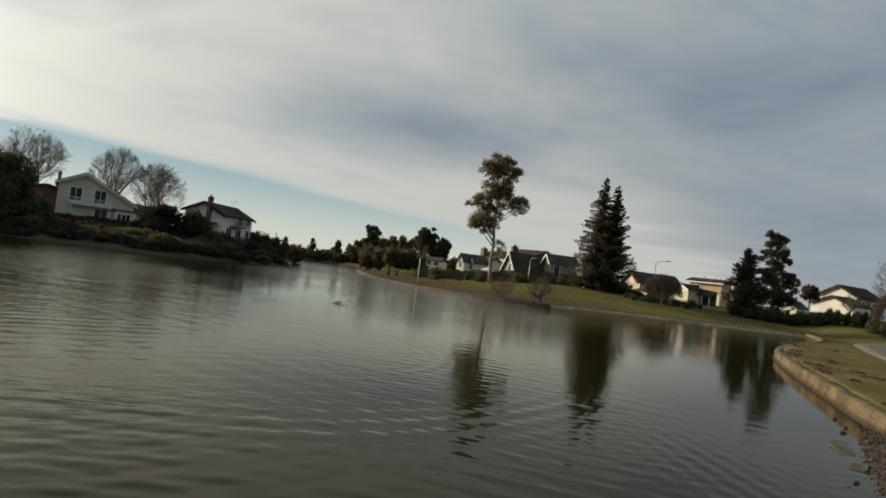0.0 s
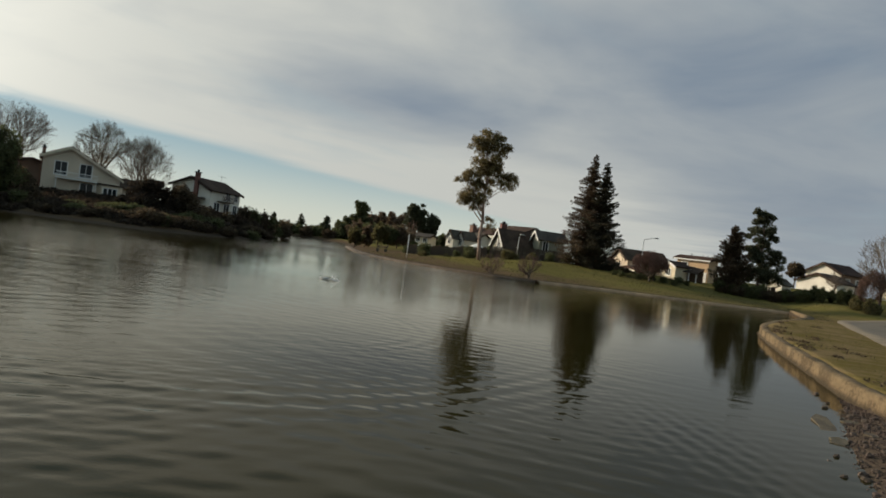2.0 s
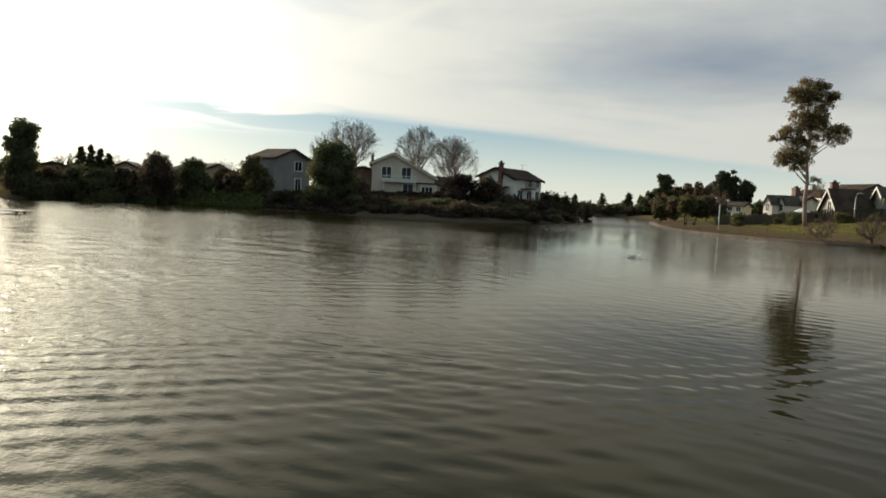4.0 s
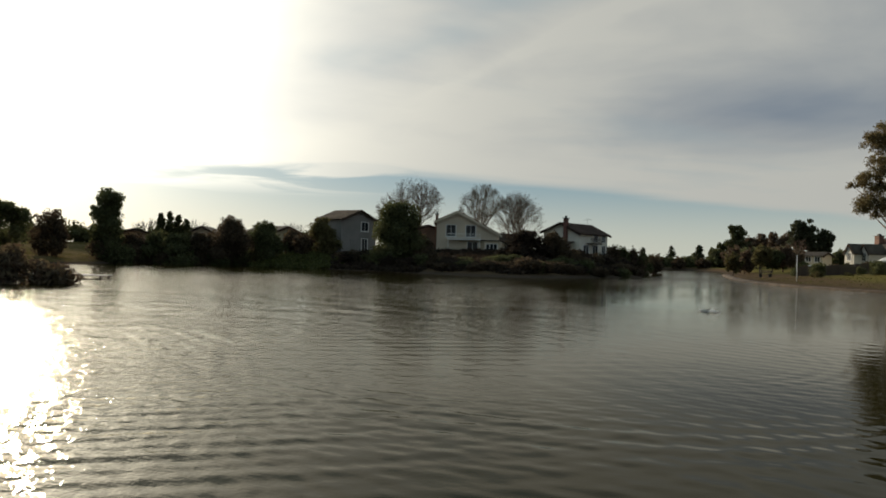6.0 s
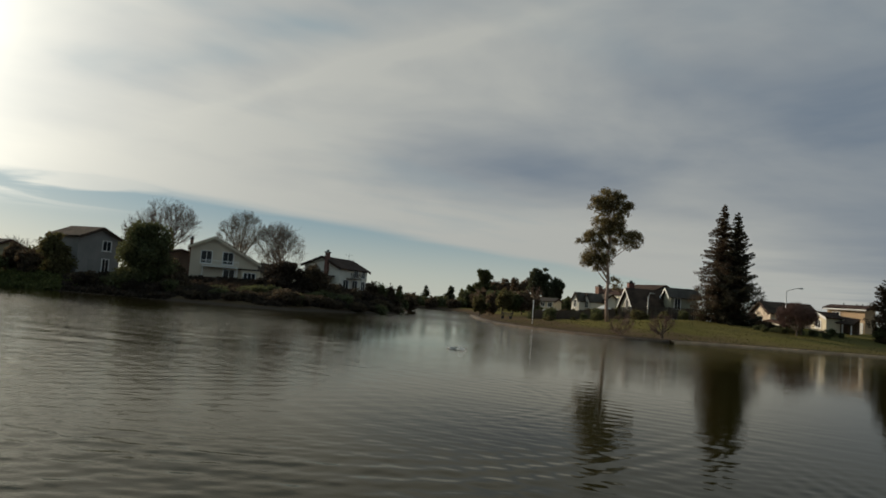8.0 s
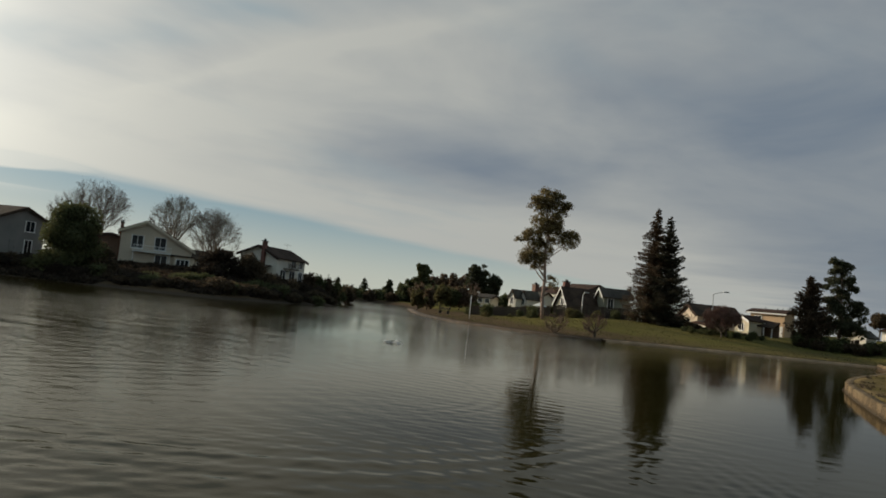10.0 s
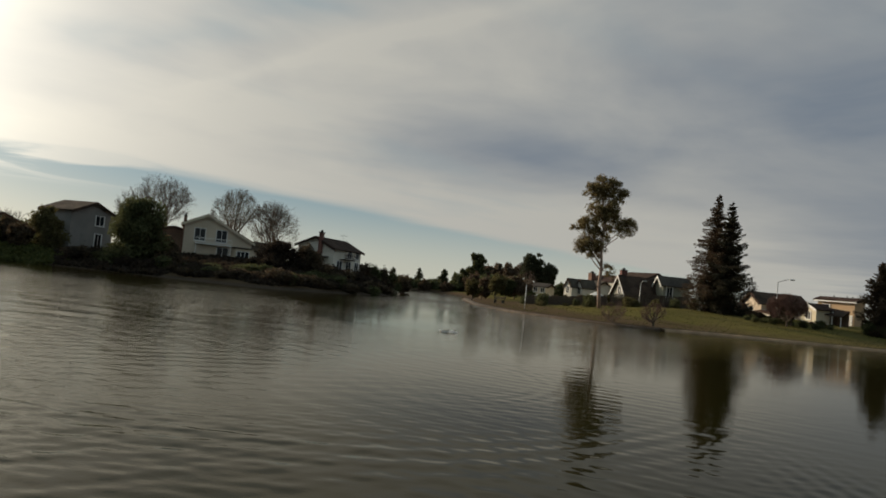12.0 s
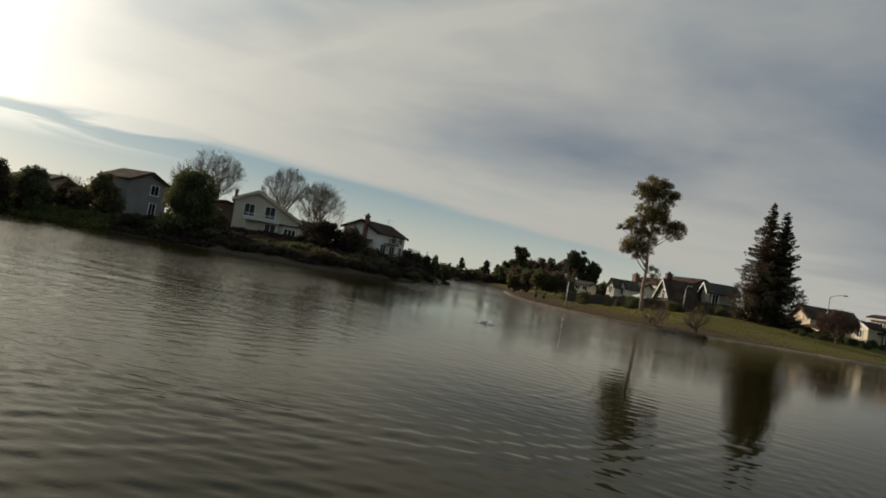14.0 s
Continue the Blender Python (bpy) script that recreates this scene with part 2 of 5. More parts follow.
def kerb_material():
    m = bpy.data.materials.new("weathered_kerb_concrete")
    m.use_nodes = True
    n = Net(m.node_tree)
    co = n.node("ShaderNodeTexCoord", 3)
    big, small = n.noise(co, 0.9, 5.0, 0.65), n.noise(co, 14.0, 4.0, 0.65)
    col = n.mix(n.ramp(n.math("ADD", n.math("MULTIPLY", big, 0.55), n.math("MULTIPLY", small, 0.45)), 0.40, 0.60), (0.092, 0.065, 0.036), (0.225, 0.160, 0.090))
    pos = n.t.nodes.new("ShaderNodeSeparateXYZ")
    n.link(pos.inputs[0], co)
    tide = n.ramp(n.math("ADD", pos.outputs[2], n.math("MULTIPLY", n.noise(co, 2.5, 4.0, 0.7), 0.30)), 0.19, 0.36)
    col = n.mix(tide, (0.055, 0.040, 0.023), col)
    b = n.node("ShaderNodeBump", Strength=1.0, Distance=0.1, Height=n.math("ADD", small, n.math("MULTIPLY", n.noise(co, 45.0, 2.0), 0.3)))
    n.node("ShaderNodeOutputMaterial", Surface=n.node("ShaderNodeBsdfPrincipled", Base_Color=col, Roughness=0.9, Normal=b, Specular_IOR_Level=0.2))
    return m


M = {
    "water": water_material(), "glass": glass_material(), "ground": ground_material(),
    "concrete": kerb_material(),
    "palekerb": material("pale_kerb_concrete", (0.50, 0.36, 0.20), (0.30, 0.215, 0.12), scale=0.8, fine=10, bump=0.02),
    "slab": material("pale_broken_concrete", (0.116, 0.092, 0.060), (0.054, 0.042, 0.027), scale=4, fine=30, bump=0.02),
    "bank": material("dark_earth_bank", (0.13, 0.095, 0.06), (0.055, 0.04, 0.027), scale=1.0, fine=9, bump=0.02),
    "path": material("path_concrete", (0.125, 0.100, 0.076), (0.085, 0.068, 0.052), scale=0.7, fine=14, bump=0.004),
    "cream": material("cream_stucco", (0.64, 0.54, 0.40), (0.54, 0.455, 0.335), scale=0.5, fine=20, bump=0.004),
    "white": material("white_siding", (0.73, 0.69, 0.59), (0.61, 0.57, 0.48), scale=0.4, fine=18),
    "bluegrey": material("blue_grey_siding", (0.275, 0.26, 0.235), (0.215, 0.205, 0.185), scale=0.4, fine=18),
    "olive": material("olive_siding", (0.30, 0.29, 0.22), (0.22, 0.21, 0.16), scale=0.4, fine=18),
    "tan": material("tan_stucco", (0.62, 0.45, 0.26), (0.52, 0.38, 0.22), scale=0.5, fine=20),
    "salmon": material("salmon_stucco", (0.24, 0.155, 0.115), (0.18, 0.115, 0.085), scale=0.5, fine=20),
    "trim": material("white_trim", (0.78, 0.76, 0.71), (0.66, 0.64, 0.60), scale=1.0, fine=20, rough=0.6),
    "shingle": material("brown_shingle", (0.082, 0.054, 0.042), (0.042, 0.029, 0.023), scale=0.8, fine=9, bump=0.02, spec=0.05, rough=0.95),
    "shingle2": material("grey_shingle", (0.105, 0.090, 0.074), (0.06, 0.05, 0.043), scale=0.8, fine=9, bump=0.02, spec=0.05, rough=0.95),
    "brick": material("red_brick", (0.21, 0.10, 0.075), (0.12, 0.062, 0.048), scale=2, fine=14, bump=0.01),
    "fence": material("weathered_fence_wood", (0.105, 0.078, 0.056), (0.05, 0.038, 0.03), scale=1.0, fine=8, stretch=(4, 4, 0.6)),
    "bark": material("grey_brown_bark", (0.16, 0.12, 0.085), (0.07, 0.05, 0.036), scale=1.5, fine=10, bump=0.03, stretch=(3, 3, 0.6)),
    "palebark": material("pale_eucalyptus_bark", (0.38, 0.27, 0.20), (0.19, 0.13, 0.095), scale=0.8, fine=6, bump=0.02, stretch=(3, 3, 0.5)),
    "twig": material("bare_twigs", (0.19, 0.145, 0.11), (0.11, 0.085, 0.066), scale=2, fine=10),
    "redtwig": material("reddish_twigs", (0.20, 0.12, 0.09), (0.11, 0.066, 0.05), scale=2, fine=10),
    "euc": material("eucalyptus_leaf", (0.25, 0.19, 0.085), (0.115, 0.088, 0.042), island=0.7, leaf=True, rough=0.6),
    "redwood": material("redwood_needles", (0.074, 0.066, 0.040), (0.038, 0.034, 0.023), island=0.7, leaf=True),
    "redwoodbrown": material("red_brown_redwood_needles", (0.118, 0.080, 0.050), (0.062, 0.044, 0.029), island=0.7, leaf=True),
    "pine": material("pine_needles", (0.098, 0.100, 0.054), (0.046, 0.050, 0.029), island=0.7, leaf=True),
    "leaf": material("dark_green_leaf", (0.126, 0.1296, 0.054), (0.0696, 0.0744, 0.0336), island=0.7, leaf=True),
    "rust": material("rust_brown_leaf", (0.120, 0.084, 0.050), (0.062, 0.046, 0.030), island=0.7, leaf=True),
    # brown leaf of the farther trees, lightened in colour to stand for haze
    "russet": material("haze_lightened_russet_leaf", (0.185, 0.130, 0.085), (0.100, 0.070, 0.046), island=0.7, leaf=True),
    # darker copy of the rust-brown leaf: the bank's shade is in its colour
    "shadeleaf": material("brown_leaf_darkened_for_shade", (0.062, 0.044, 0.029), (0.030, 0.022, 0.016), island=0.7, leaf=True),
    "willow": material("yellow_green_leaf", (0.158, 0.134, 0.054), (0.084, 0.072, 0.031), island=0.6, leaf=True),
    "ivy": material("bright_green_groundcover", (0.125, 0.130, 0.038), (0.06, 0.068, 0.022), island=0.6, leaf=True),
    "grassblade": material("grass_blades", (0.130, 0.114, 0.040), (0.066, 0.062, 0.020), island=0.7, leaf=True),
    "stone": material("grey_brown_stone", (0.092, 0.063, 0.046), (0.028, 0.019, 0.014), scale=3, fine=25, bump=0.01, rough=0.7),
    "metal": material("galvanised_metal", (0.45, 0.45, 0.43), rough=0.5, metal=0.6),
    "darkmetal": material("dark_metal", (0.05, 0.05, 0.05), rough=0.5, metal=0.3),
    "foam": material("white_spray", (0.9, 0.9, 0.88), (0.8, 0.8, 0.78), island=0.15, leaf=True),
    "carpaint": material("white_car_paint", (0.75, 0.75, 0.74), (0.70, 0.70, 0.69), rough=0.25, spec=0.5),
    "rubber": material("black_rubber", (0.02, 0.02, 0.02), rough=0.8),
    "plank": material("grey_dock_planks", (0.28, 0.25, 0.21), (0.15, 0.13, 0.11), scale=1, fine=12),
    "hull": material("black_hull_paint", (0.03, 0.03, 0.035), rough=0.3, spec=0.5),
}


# ---- mesh helpers
class Shape:
    """Gathers boxes, tubes and prisms into one mesh."""

    def __init__(self):
        self.v, self.f = [], []

    def add(self, verts, faces):
        k = len(self.v)
        self.v += [tuple(p) for p in verts]
        self.f += [tuple(i + k for i in f) for f in faces]
        return self

    def box(self, x, y, z, sx, sy, sz, turn=0.0):
        """Centre of the base, sizes, turn about z in degrees."""
        c, s = math.cos(radians(turn)), math.sin(radians(turn))
        vs = []
        for dz in (0, sz):
            for dx, dy in ((-1, -1), (1, -1), (1, 1), (-1, 1)):
                a, b = dx * sx / 2, dy * sy / 2
                vs.append((x + a * c - b * s, y + a * s + b * c, z + dz))
        return self.add(vs, [(3, 2, 1, 0), (4, 5, 6, 7), (0, 1, 5, 4), (1, 2, 6, 5), (2, 3, 7, 6), (3, 0, 4, 7)])

    def tube(self, a, b, ra, rb, n=6, caps=True):
        a, b = Vector(a), Vector(b)
        d = (b - a)
        if d.length < 1e-6:
            return self
        d.normalize()
        u = d.cross(Vector((0, 0, 1)) if abs(d.z) < 0.9 else Vector((1, 0, 0))).normalized()
        t = d.cross(u)
        vs = []
        for p, r in ((a, ra), (b, rb)):
            for i in range(n):
                q = 2 * math.pi * i / n
                vs.append(p + u * (r * math.cos(q)) + t * (r * math.sin(q)))
        fs = [(i, (i + 1) % n, n + (i + 1) % n, n + i) for i in range(n)]
        if caps:
            fs += [tuple(range(n - 1, -1, -1)), tuple(range(n, 2 * n))]
        return self.add(vs, fs)

    def prism(self, poly, axis_a, axis_b):
        """A polygon, list of points at axis_a's end, swept by the vector from axis_a to axis_b."""
        d = Vector(axis_b) - Vector(axis_a)
        n = len(poly)
        vs = [Vector(p) for p in poly] + [Vector(p) + d for p in poly]
        return self.add(vs, [tuple(range(n - 1, -1, -1)), tuple(range(n, 2 * n))] + [(i, (i + 1) % n, n + (i + 1) % n, n + i) for i in range(n)])

    def ball(self, x, y, z, sx, sy, sz, rng=None, rough=0.0, rings=5, n=8):
        vs = [(x, y, z - sz)]
        for i in range(1, rings):
            a = math.pi * i / rings
            for j in range(n):
                q = 2 * math.pi * j / n
                k = 1 + (rng.uniform(-rough, rough) if rng else 0)
                vs.append((x + sx * k * math.sin(a) * math.cos(q), y + sy * k * math.sin(a) * math.sin(q), z - sz * k * math.cos(a)))
        vs.append((x, y, z + sz))
        fs = [(0, 1 + (j + 1) % n, 1 + j) for j in range(n)]
        for i in range(rings - 2):
            for j in range(n):
                fs.append((1 + i * n + j, 1 + i * n + (j + 1) % n, 1 + (i + 1) * n + (j + 1) % n, 1 + (i + 1) * n + j))
        e, k = len(vs) - 1, 1 + (rings - 2) * n
        fs += [(e, k + j, k + (j + 1) % n) for j in range(n)]
        return self.add(vs, fs)

    def mesh(self, name, mat, smooth=False):
        me = bpy.data.meshes.new(name)
        me.from_pydata(self.v, [], self.f)
        me.materials.append(M[mat])
        if smooth:
            me.polygons.foreach_set("use_smooth", [True] * len(me.polygons))
        me.update()
        return me


def part(name, shape, mat, parent=None, label="", smooth=False):
    ob = new(name, shape.mesh(name, mat, smooth))
    if parent:
        ob.parent = parent
    if label:
        ob["label"] = label
    return ob


def thing(name, label, category, group="", kind="", at=(0, 0, 0), turn=0.0):
    ob = new(name)
    ob.matrix_world = pose(*at, 0, 0, turn)
    return tagged(ob, label, category, group, kind)


def leaves_mesh(name, mat, centres, size, rng, flat=0.0, aspect=1.6):
    """Many small bent leaf blades, one at each centre."""
    c = np.asarray(centres, dtype=float)
    n = len(c)
    nrm = rng.normal(size=(n, 3))
    nrm[:, 2] += flat * np.sign(nrm[:, 2])
    nrm /= np.linalg.norm(nrm, axis=1)[:, None]
    u = np.cross(nrm, rng.normal(size=(n, 3)))
    u /= np.linalg.norm(u, axis=1)[:, None] + 1e-9
    t = np.cross(nrm, u)
    s = size * rng.uniform(0.6, 1.4, size=(n, 1))
    v = np.stack([c - u * s * aspect, c + t * s * 0.6 - nrm * s * 0.15, c + u * s * aspect, c - t * s * 0.6 - nrm * s * 0.15], 1).reshape(-1, 3)
    me = bpy.data.meshes.new(name)
    me.from_pydata(v.tolist(), [], np.arange(4 * n).reshape(-1, 4).tolist())
    me.materials.append(M[mat])
    me.update()
    return me


# ---- the lie of the land
LAKE = [(9.2, 17.4), (7.5, 14.0), (6.2, 11.5), (5.0, 8.6), (3.6, 6.0), (1.2, 3.4), (-3, 2.2), (-12, 1), (-25, -2), (-38, -6),
        (-42, 8), (-42, 20), (-47, 26), (-60, 30), (-80, 46), (-88, 62), (-80, 71), (-66, 71), (-48, 69), (-37, 66.5), (-31, 68), (-28.5, 76),
        (-25.4, 93), (-31, 106), (-42, 130), (-52, 165), (-56, 184), (-40, 186), (-31, 172), (-22, 132), (-15.5, 100), (-8.5, 80),
        (-2.2, 73.5), (2.5, 70), (7, 69.5), (16.5, 75), (25, 76), (36, 80), (31.5, 65.5), (24.5, 53), (20.5, 46.5), (17.2, 40.8), (14.9, 36),
        (13.2, 31), (11.4, 25.2), (10.0, 20.3)]
KERB_Y = [-30, -3, 4, 9, 14.4, 17.4, 20.3, 25.2, 31, 36, 40.8, 46.5]
KERB_X = [4.0, 5.4, 6.4, 7.3, 8.4, 9.1, 10.0, 11.4, 13.2, 14.9, 17.2, 20.5]


def shore_distance(X, Y):
    """Distance to the waterline, positive on land, for arrays."""
    P = np.array(LAKE)
    Q = np.roll(P, -1, 0)
    best = np.full(X.shape, 1e9)
    inside = np.zeros(X.shape, bool)
    for (ax, ay), (bx, by) in zip(P, Q):
        dx, dy = bx - ax, by - ay
        t = np.clip(((X - ax) * dx + (Y - ay) * dy) / (dx * dx + dy * dy), 0, 1)
        best = np.minimum(best, np.hypot(X - ax - t * dx, Y - ay - t * dy))
        cross = (ay > Y) != (by > Y)
        inside ^= cross & (X < (bx - ax) * (Y - ay) / ((by - ay) if by != ay else 1e-9) + ax)
    return np.where(inside, -best, best)


def smooth(e0, e1, x):
    t = np.clip((x - e0) / (e1 - e0), 0, 1)
    return t * t * (3 - 2 * t)


def ground_height(X, Y):
    X, Y = np.asarray(X, float), np.asarray(Y, float)
    d = shore_distance(X, Y)
    mound = smooth(40, 45, X) * smooth(76, 87, Y)
    right = 0.25 + 2.05 * smooth(0, 33, d) + 0.75 * mound
    left = -0.02 + 0.9 * smooth(0.0, 5.0, d) + 1.9 * smooth(4, 22, d)
    left = left + 0.9 * np.exp(-((X + 68.9) ** 2 + (Y - 74.6) ** 2) / 34.0) * smooth(0.5, 4, d)
    far = 0.05 + 0.8 * smooth(0, 6, d) + 0.57 * smooth(5, 40, d) + 0.75 * mound
    kx = np.interp(Y, KERB_Y, KERB_X)
    beach = np.minimum(-0.03 + 0.16 * d, 0.42)
    near = np.where(X > kx + 0.25, 0.42 + 0.9 * smooth(10, 45, d), beach)
    z = np.where(Y > 120, far, np.where(X < -20, left, right))
    z = np.where((Y < 46) & (X > -20), near, z)
    mixy = smooth(46, 72, Y)
    z = np.where((X > 17) & (Y >= 46) & (Y < 72), near * (1 - mixy) + right * mixy, z)
    bumps = 0.05 * np.sin(X * 0.31 + 1.3 * np.sin(Y * 0.17)) + 0.04 * np.sin(Y * 0.43 + X * 0.12)
    z = z + bumps * smooth(1.5, 8, d)
    z = np.where((X > -20) & (Y > 17) & (Y < 135) & (d < 0.2), -0.3, z)
    return np.where(d < 0, np.maximum(-1.2, -0.05 + 0.35 * d), z)


def gz(x, y):
    return float(ground_height(np.array([x]), np.array([y]))[0])


def axis(lo, fine_lo, fine_hi, hi, far):
    """Grid lines: close together in the middle stretch, wider outside, very wide to the horizon."""
    core = np.concatenate([np.arange(lo, fine_lo, 1.0), np.arange(fine_lo, fine_hi, 0.3), np.arange(fine_hi, hi + 1e-6, 1.0)])
    grow = 1.25 ** np.arange(1, 60)
    out = np.cumsum(grow)
    out = out[out < far]
    return np.concatenate([lo - out[::-1], core, hi + out])


def grid_mesh(name, X, Y, Z, mat, smoothed=True):
    r, c = X.shape
    v = np.stack([X, Y, Z], -1).reshape(-1, 3)
    i = np.arange(r * c).reshape(r, c)
    q = np.stack([i[:-1, :-1], i[:-1, 1:], i[1:, 1:], i[1:, :-1]], -1).reshape(-1, 4)
    me = bpy.data.meshes.new(name)
    me.vertices.add(len(v))
    me.vertices.foreach_set("co", v.ravel())
    me.loops.add(q.size)
    me.loops.foreach_set("vertex_index", q.ravel().astype(np.int32))
    me.polygons.add(len(q))
    me.polygons.foreach_set("loop_start", np.arange(0, q.size, 4, dtype=np.int32))
    if smoothed:
        me.polygons.foreach_set("use_smooth", np.ones(len(q), bool))
    me.materials.append(M[mat])
    me.update(calc_edges=True)
    me.validate()
    return me


GX, GY = np.meshgrid(axis(-126, -24, 42, 76, 2500), axis(-12, 2, 84, 200, 2500))
tagged(new("ground", grid_mesh("ground", GX, GY, ground_height(GX, GY), "ground")), "patchy green and dry lawn with bare muddy banks", "ground", kind="structure")

# water: rings of ripples, finer close by
RAD = np.concatenate([3.0 * 1.005 ** np.arange(0, 336), 16.03 * 1.0075 ** np.arange(1, 256), 107.8 * 1.03 ** np.arange(1, 40)])
ANG = np.radians(np.arange(-112, 62, 0.26))
WR, WA = np.meshgrid(RAD, ANG, indexing="ij")
WX, WY = WR * np.sin(WA), WR * np.cos(WA)


def ripple(X, Y):
    """Wake rings left on the water and crossing wind ripples in patches."""
    wob = 0.8 * np.sin(X * 0.11 + 0.7) + 0.6 * np.sin(Y * 0.13 + X * 0.05)
    patch = 0.5 + 0.5 * np.sin(X * 0.23 + 1.1 * np.sin(Y * 0.31)) * np.sin(Y * 0.27 + 0.8 * np.sin(X * 0.19) + 2.0)
    calm = smooth(-9, 6, -X) * 0.82 + 0.18 + 0.9 * smooth(3, 12, -X)
    ring = np.hypot(X + 5.9, Y - 17.2) + 0.12 * np.sin(X * 0.9) + 0.1 * np.sin(Y * 0.7)
    z = 0.0068 * np.sin(2 * math.pi * ring / 0.58) * np.exp(-((ring - 9.1) / 1.1) ** 2) * (0.45 + 0.55 * patch) * (1 - 0.85 * smooth(-1, 4, X)) * (1 - 0.9 * smooth(13, 20, Y))
    z += 0.004 * np.sin(2 * math.pi * ring / 0.5) * np.exp(-((ring - 5.0) / 0.7) ** 2) * (1 - patch)
    for k, (ang, lam, amp) in enumerate(((1.29, 0.55, 0.0030), (2.33, 0.66, 0.0024), (0.55, 0.42, 0.0016), (1.75, 0.38, 0.0016), (1.05, 0.85, 0.0022), (1.4, 0.30, 0.0022), (1.95, 0.27, 0.0017), (0.9, 0.35, 0.0019), (2.6, 0.33, 0.0014))):
        own = 0.5 + 0.5 * np.sin(X * (0.17 + 0.05 * k) + 2.1 * k + np.sin(Y * 0.29 + k)) * np.sin(Y * (0.21 + 0.04 * k) + 1.3 * k + np.sin(X * 0.23))
        z += 0.86 * amp * np.sin(2 * math.pi * (math.cos(ang) * X + math.sin(ang) * Y + 0.6 * wob) / lam) * own ** 1.5 * calm * (1.25 if lam > 0.36 else 1.0 - smooth(9, 15, np.hypot(X, Y)))
    train = np.exp(-((X + 8.0) / 3.2) ** 2 - ((Y - 5.2) / 2.6) ** 2)
    z += 0.0055 * np.sin(2 * math.pi * (-0.74 * X + 0.67 * Y + 0.25 * wob) / 0.42) * train
    train = np.exp(-((X - 3.5) / 0.9) ** 2 - ((Y - 10.2) / 2.4) ** 2)
    z += 0.0035 * np.sin(2 * math.pi * (0.985 * X + 0.17 * Y + 0.12 * wob) / 0.34) * train
    return z


def chop(X, Y):
    """Longer wind waves on the open water towards the far banks."""
    z = 0 * X
    for k, (ang, lam, amp) in enumerate(((1.45, 1.5, 0.019), (1.15, 2.2, 0.022), (1.85, 1.2, 0.014), (0.8, 1.7, 0.013), (2.2, 2.6, 0.017))):
        wob = 0.9 * np.sin(X * (0.21 + 0.03 * k) + k) + 0.8 * np.sin(Y * (0.17 + 0.02 * k) + 2.3 * k + X * 0.11) + 0.22 * np.sin(X * 0.83 + Y * 0.52 + 1.3 * k) + 0.18 * np.sin(Y * 0.95 - X * 0.61 + 2.0 * k)
        own = 0.5 + 0.5 * np.sin(X * (0.13 + 0.04 * k) + 1.7 * k + np.sin(Y * 0.19 + k)) * np.sin(Y * (0.15 + 0.03 * k) + 0.9 * k + np.sin(X * 0.17))
        z += amp * np.sin(2 * math.pi * (math.cos(ang) * X + math.sin(ang) * Y + wob) / lam) * own
    windy = (0.05 + 0.85 * smooth(3, 22, -X - 0.05 * (Y - 40))) * smooth(15, 36, np.hypot(X, Y)) * (1 - smooth(95, 108, np.hypot(X, Y)))
    still = smooth(-4, 4, X + 0.46 * Y) * smooth(24, 36, Y)
    return 0.6 * z * windy * (1 - 0.75 * still) * (1 - 0.9 * smooth(43, 54, Y) * smooth(18, 27, -X))


WZ = chop(WX, WY) + ripple(WX, WY) * (1 - smooth(17, 38, WR)) * smooth(2, 6, WR)
tagged(new("water", grid_mesh("water", WX, WY, WZ, "water")), "murky green lake water with small ripples", "water", kind="structure")


# bearings as first set, and as shifted to fit the camera's view
VIEW_FIT_BEARING = ([-80, -57.3, -48.5, -38.0, -30.85, -22.14, -13.95, -5.1, 0.1, 2.68, 5.0, 9.2, 10.42, 15.66, 20.15, 22.0, 27.0, 40.0],
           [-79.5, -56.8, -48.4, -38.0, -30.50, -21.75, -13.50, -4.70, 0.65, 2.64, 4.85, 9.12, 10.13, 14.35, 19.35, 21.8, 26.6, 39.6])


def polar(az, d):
    """Plan position by bearing from straight ahead (right positive, degrees, shifted to fit the camera's view) and
    distance.
    """
    az = float(np.interp(az, *VIEW_FIT_BEARING))
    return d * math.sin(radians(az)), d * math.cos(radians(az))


# ---- kerbs along the water
def smooth_line(points, step):
    """A rounded polyline through the points, resampled at even steps."""
    p = np.array(points, float)
    for _ in range(2):
        q = np.concatenate([p[:1], np.stack([0.75 * p[:-1] + 0.25 * p[1:], 0.25 * p[:-1] + 0.75 * p[1:]], 1).reshape(-1, 2), p[-1:]])
        p = q
    s = np.concatenate([[0], np.cumsum(np.hypot(*np.diff(p, axis=0).T))])
    t = np.arange(0, s[-1], step)
    return np.stack([np.interp(t, s, p[:, 0]), np.interp(t, s, p[:, 1])], 1)


